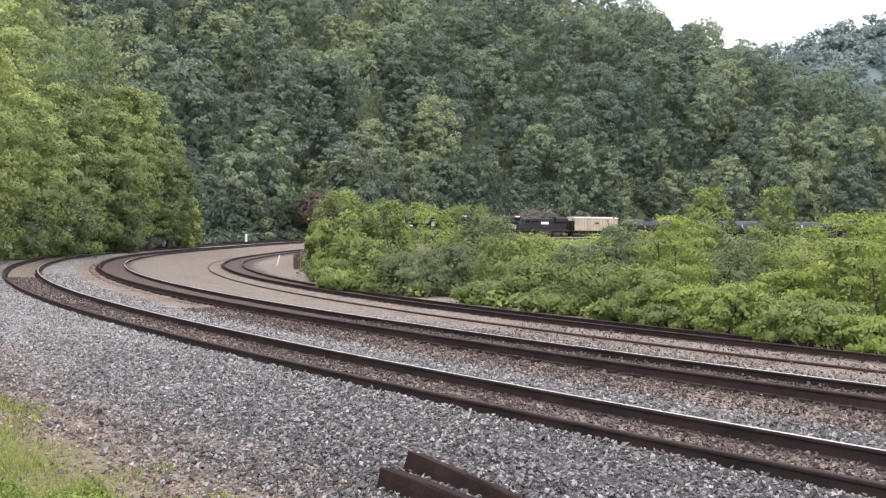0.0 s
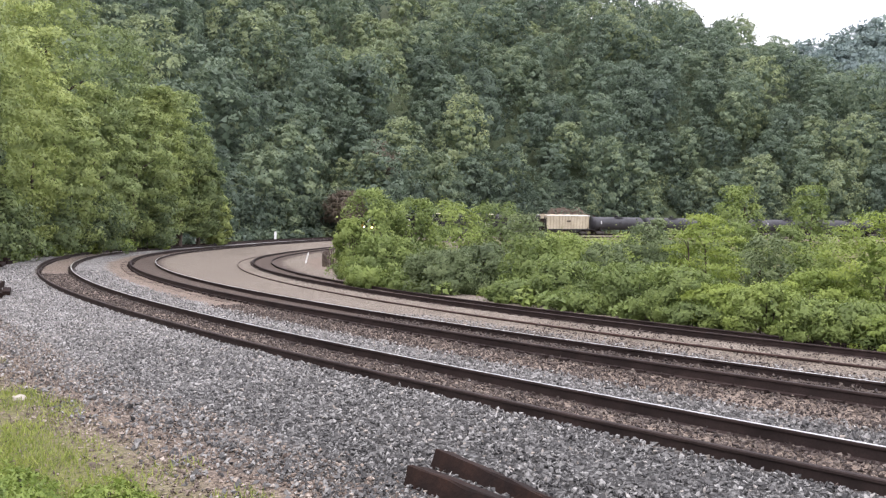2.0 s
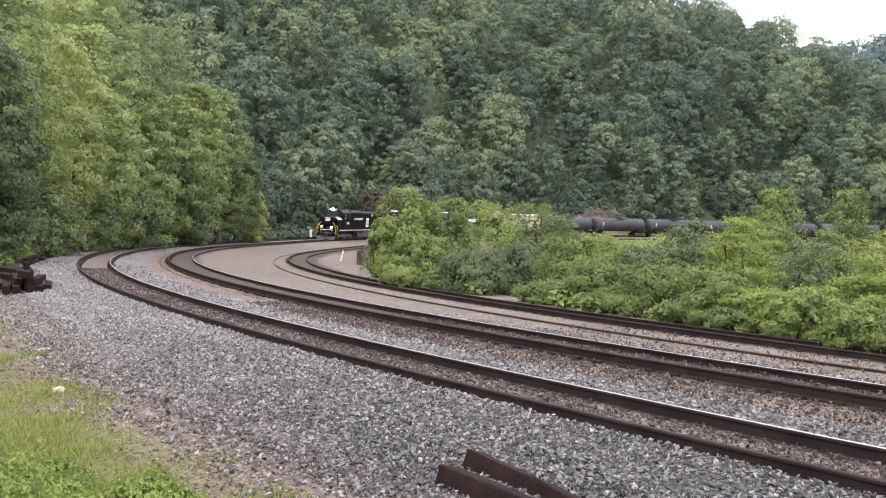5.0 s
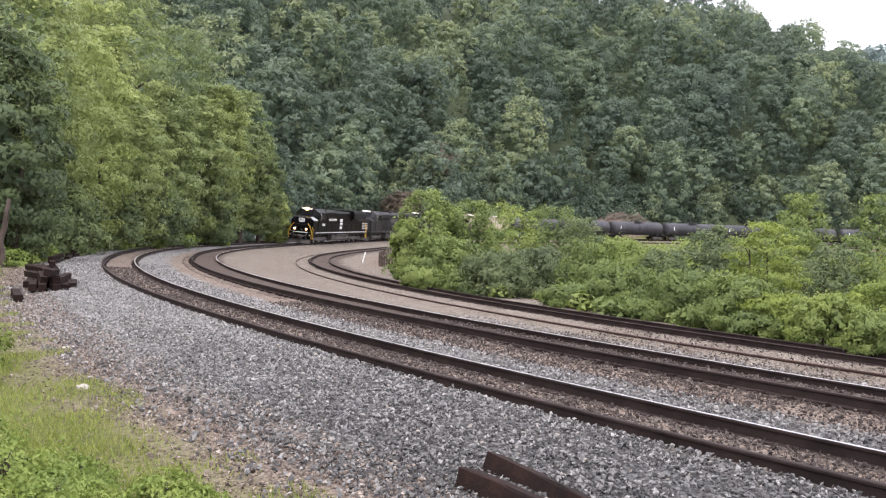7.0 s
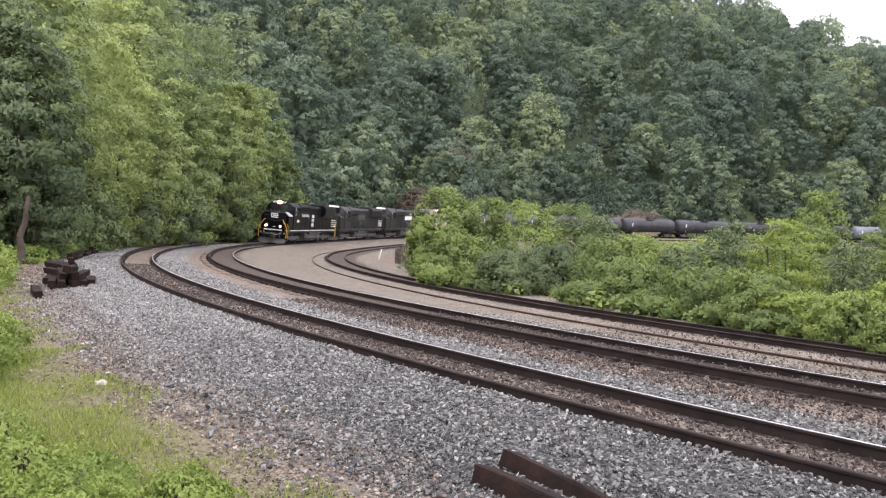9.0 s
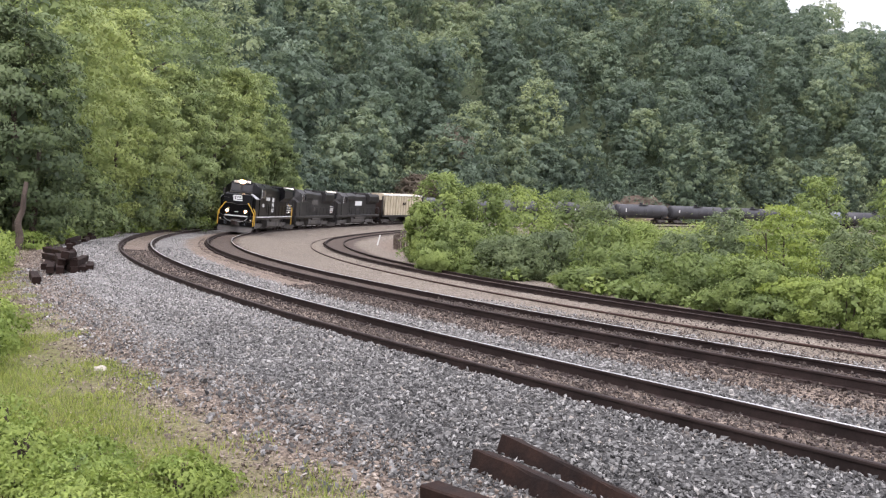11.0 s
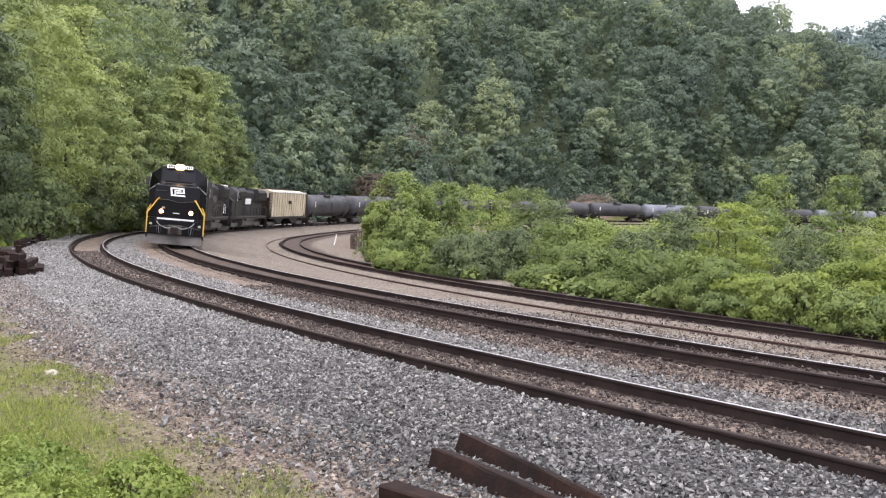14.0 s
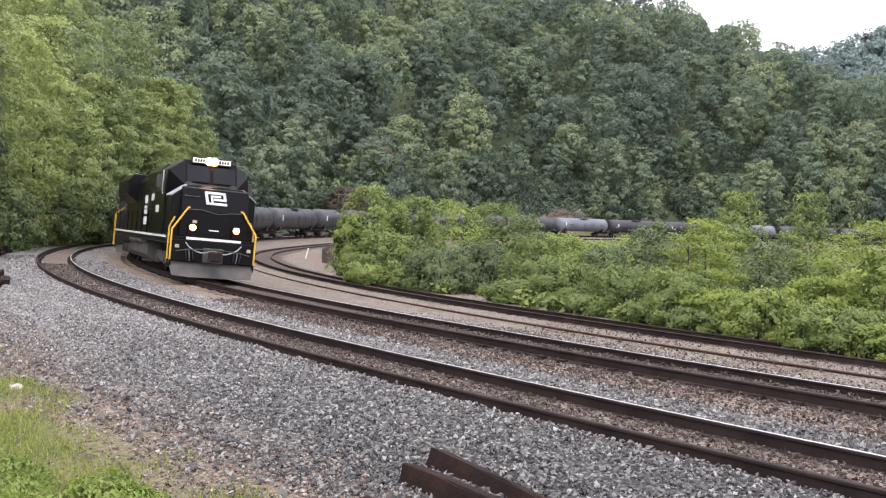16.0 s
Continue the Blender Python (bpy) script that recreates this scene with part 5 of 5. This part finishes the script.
def verge_rock(x, y, r, seed):
    rng = np.random.default_rng(seed)
    bm = bmesh.new()
    bmesh.ops.create_icosphere(bm, subdivisions=2, radius=r)
    for v in bm.verts:
        v.co *= 1 + 0.35 * noise.noise(v.co * (1.5 / r) + Vector((seed, 0, 0)))
        v.co.z *= 0.5
    sh = Shape()
    sh.bm.free()
    sh.bm = bm
    ob = part("rock", sh, M_PALE, None)
    ob.location = (x, y, -0.36 + r * 0.3)
    ob.rotation_euler = (0, 0, rng.random() * 6)
    tagged(ob, "pale flat stone lying on the verge", "rock", "stones on the verge")


M_PALE = plain("pale_stone", (0.30, 0.27, 0.22), (0.44, 0.41, 0.34), 5.0, 0.9, 0, 0.4, 60)
for _i, (_x, _y, _r) in enumerate(((-5.98, 11.85, 0.10), (-8.1, 15.4, 0.09))):
    verge_rock(_x, _y, _r, 3 + _i)

# ---- sleepers and clips under the rails ----


def lay_sleepers(track, u, ztop, phis, seed):
    rng = np.random.default_rng(seed)
    sh = Shape().box(-1.3, 1.3, -0.115, 0.115, -0.17, 0.0, 0.008)
    me = bpy.data.meshes.new("sleeper")
    sh.bm.to_mesh(me)
    sh.bm.free()
    me.materials.append(M_SLEEPER)
    lean = -math.degrees(math.atan(CANT / GAUGE))
    blocks = []
    for p in phis:
        q = at(u, p, ztop - CANT / 2 - 0.215)
        q = q[0] if q.ndim > 1 else q
        ob = new("sleeper", me)
        ob.parent = track
        m = pose(*[float(c) for c in q], 0, lean, float(p) + rng.normal(0, 0.5)) @ pose(rng.normal(0, 0.03), 0, 0)
        ob.matrix_basis = m
        for s in (-1, 1):
            for e in (-1, 1):
                blocks.append(m @ Matrix.Translation((s * GAUGE / 2 + e * 0.115, rng.normal(0, 0.02), 0.03)))
    cube = np.array([(x, y, z) for x in (-0.055, 0.055) for y in (-0.075, 0.075) for z in (-0.03, 0.035)])
    quad = np.array([(0, 1, 3, 2), (4, 6, 7, 5), (0, 4, 5, 1), (2, 3, 7, 6), (0, 2, 6, 4), (1, 5, 7, 3)])
    V, F = [], []
    for k, m in enumerate(blocks):
        M = np.array(m)
        V.append(cube @ M[:3, :3].T + M[:3, 3])
        F.append(quad + 8 * k)
    c = new("rail_clips", fast_mesh("rail_clips", np.concatenate(V), np.concatenate(F), M_RAIL, None, True))
    c.parent = track
    tagged(c, kind="stuff")


lay_sleepers(track_n, U_N, Z_N - 0.0, np.arange(196.0, 226.0, 0.235), 1)
lay_sleepers(track_m, U_M, Z_M, np.arange(172.0, 226.0, 0.235), 2)
lay_sleepers(track_r, U_R, Z_R, np.arange(172.0, 226.0, 0.245), 3)

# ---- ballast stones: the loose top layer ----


def stone_material(name, stops, dusty=None):
    m, nt, b = mat(name, 0.9)
    geo = nt.nodes.new("ShaderNodeNewGeometry")
    c = rampn(nt, geo.outputs["Random Per Island"], stops)
    # dusty: paler stops further off, painting in the fuller light there
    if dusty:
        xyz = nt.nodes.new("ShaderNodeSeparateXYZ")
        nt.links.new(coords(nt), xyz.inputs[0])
        lit_far = nt.nodes.new("ShaderNodeMapRange")
        lit_far.inputs["From Min"].default_value, lit_far.inputs["From Max"].default_value = 8.0, 19.0
        nt.links.new(xyz.outputs["Y"], lit_far.inputs["Value"])
        c = mixc(nt, lit_far.outputs[0], c, rampn(nt, geo.outputs["Random Per Island"], dusty))
    n = noise_tex(nt, 60, 3)
    c = mixc(nt, rampn(nt, n, [(0.35, (0.45,) * 3), (0.7, (0, 0, 0))]), c, (0.06, 0.055, 0.055))
    nt.links.new(c, b.inputs["Base Color"])
    bump(nt, b, n, 0.3, 0.004)
    return m


# second stops: same stone, paled for the fuller light further along
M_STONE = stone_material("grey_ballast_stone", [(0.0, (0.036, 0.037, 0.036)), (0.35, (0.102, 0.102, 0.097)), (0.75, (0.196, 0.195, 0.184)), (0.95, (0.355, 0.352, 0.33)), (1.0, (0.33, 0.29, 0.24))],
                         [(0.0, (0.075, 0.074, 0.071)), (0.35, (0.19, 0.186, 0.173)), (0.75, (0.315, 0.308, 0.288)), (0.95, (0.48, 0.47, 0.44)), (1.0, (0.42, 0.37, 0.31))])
M_CINDER = stone_material("brown_ballast_stone", [(0.0, (0.024, 0.017, 0.014)), (0.4, (0.060, 0.044, 0.035)), (0.8, (0.105, 0.082, 0.066)), (1.0, (0.20, 0.17, 0.14))])


def stones(name, bands, material, label, seed):
    """bands: u from, u to, phi from, phi to, stones per square metre, size."""
    rng = np.random.default_rng(seed)
    Vs, k = [], 0
    shard = np.array([(1.3, 0, 0), (-1.3, 0, 0), (0, 1.3, 0), (0, -1.3, 0), (0.2, 0.1, 1.2), (-0.1, 0.2, -1.2)], float)
    tri = np.array([(0, 2, 4), (2, 1, 4), (1, 3, 4), (3, 0, 4), (2, 0, 5), (1, 2, 5), (3, 1, 5), (0, 3, 5)])
    for u0, u1, p0, p1, dens, size in bands:
        n = int((u1 - u0) * radians(p1 - p0) * (u0 + u1) / 2 * dens)
        u = rng.uniform(u0, u1, n) + rng.normal(0, 0.10, n)
        phi = rng.uniform(p0, p1, n)
        P = at(u, phi, 0)
        P[:, 2] += np.interp(u, _GU, _GZ)
        s = size * (0.6 + 1.2 * rng.random(n) ** 2.2) * 0.5
        P[:, 2] += s * (0.0 + 1.1 * rng.random(n))
        shape = shard[None] + rng.normal(0, 0.38, (n, 6, 3))
        shape *= np.stack([np.ones(n), 0.6 + 0.35 * rng.random(n), 0.42 + 0.35 * rng.random(n)], -1)[:, None, :]
        shape *= (s * 0.85)[:, None, None]
        q = rng.normal(size=(n, 4))
        q[:, 1:3] *= 0.6
        q /= np.linalg.norm(q, axis=1)[:, None]
        w, x, y, z = q.T
        Rm = np.stack([1 - 2 * (y * y + z * z), 2 * (x * y - w * z), 2 * (x * z + w * y), 2 * (x * y + w * z), 1 - 2 * (x * x + z * z), 2 * (y * z - w * x), 2 * (x * z - w * y), 2 * (y * z + w * x), 1 - 2 * (x * x + y * y)], -1).reshape(n, 3, 3)
        Vs.append((np.einsum("nij,nkj->nki", Rm, shape) + P[:, None, :]).reshape(-1, 3))
        k += n
    F = (tri[None] + 6 * np.arange(k)[:, None, None]).reshape(-1, 3)
    ob = new(name, fast_mesh(name, np.concatenate(Vs), F, material, None, True))
    tagged(ob, label, "gravel", kind="stuff")


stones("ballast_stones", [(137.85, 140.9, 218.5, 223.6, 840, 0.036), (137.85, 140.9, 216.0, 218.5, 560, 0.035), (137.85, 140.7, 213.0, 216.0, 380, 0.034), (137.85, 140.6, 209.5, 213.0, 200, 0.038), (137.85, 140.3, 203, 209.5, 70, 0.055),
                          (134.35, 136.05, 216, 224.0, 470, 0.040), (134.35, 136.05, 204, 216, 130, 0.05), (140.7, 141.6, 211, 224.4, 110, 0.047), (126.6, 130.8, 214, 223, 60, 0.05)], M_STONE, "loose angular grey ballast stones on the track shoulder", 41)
M_GRIT = stone_material("tan_verge_gravel", [(0.0, (0.07, 0.052, 0.040)), (0.4, (0.175, 0.135, 0.105)), (0.8, (0.29, 0.235, 0.185)), (1.0, (0.48, 0.42, 0.35))])
stones("verge_gravel", [(140.3, 141.9, 215, 224.4, 430, 0.030), (140.2, 142.2, 206, 215, 130, 0.042), (141.8, 142.8, 212, 224.4, 70, 0.032)], M_GRIT, "small tan and brown stones scattered along the verge", 43)
stones("brown_stones", [(136.2, 137.62, 218, 224.2, 560, 0.036), (136.2, 137.62, 213, 218, 260, 0.042), (131.35, 133.25, 216, 223.2, 250, 0.044), (136.25, 137.58, 206, 214, 120, 0.05), (133.2, 134.5, 214, 223.5, 330, 0.040), (125.0, 131.0, 216, 223, 85, 0.042)], M_CINDER, "small brown stained stones between the rails", 42)


def motions():
    for car, off, half in CARS:
        walk(car, car_rows(off, half))
    for w, x, r in WHEELS:
        rows = []
        for k in range(241):
            t = k * 2 / 30
            rows.append((t, pose(x, 0, r, 0, math.degrees(SPEED * t / r) % 360, 0)))
        walk(w, rows)


motions()
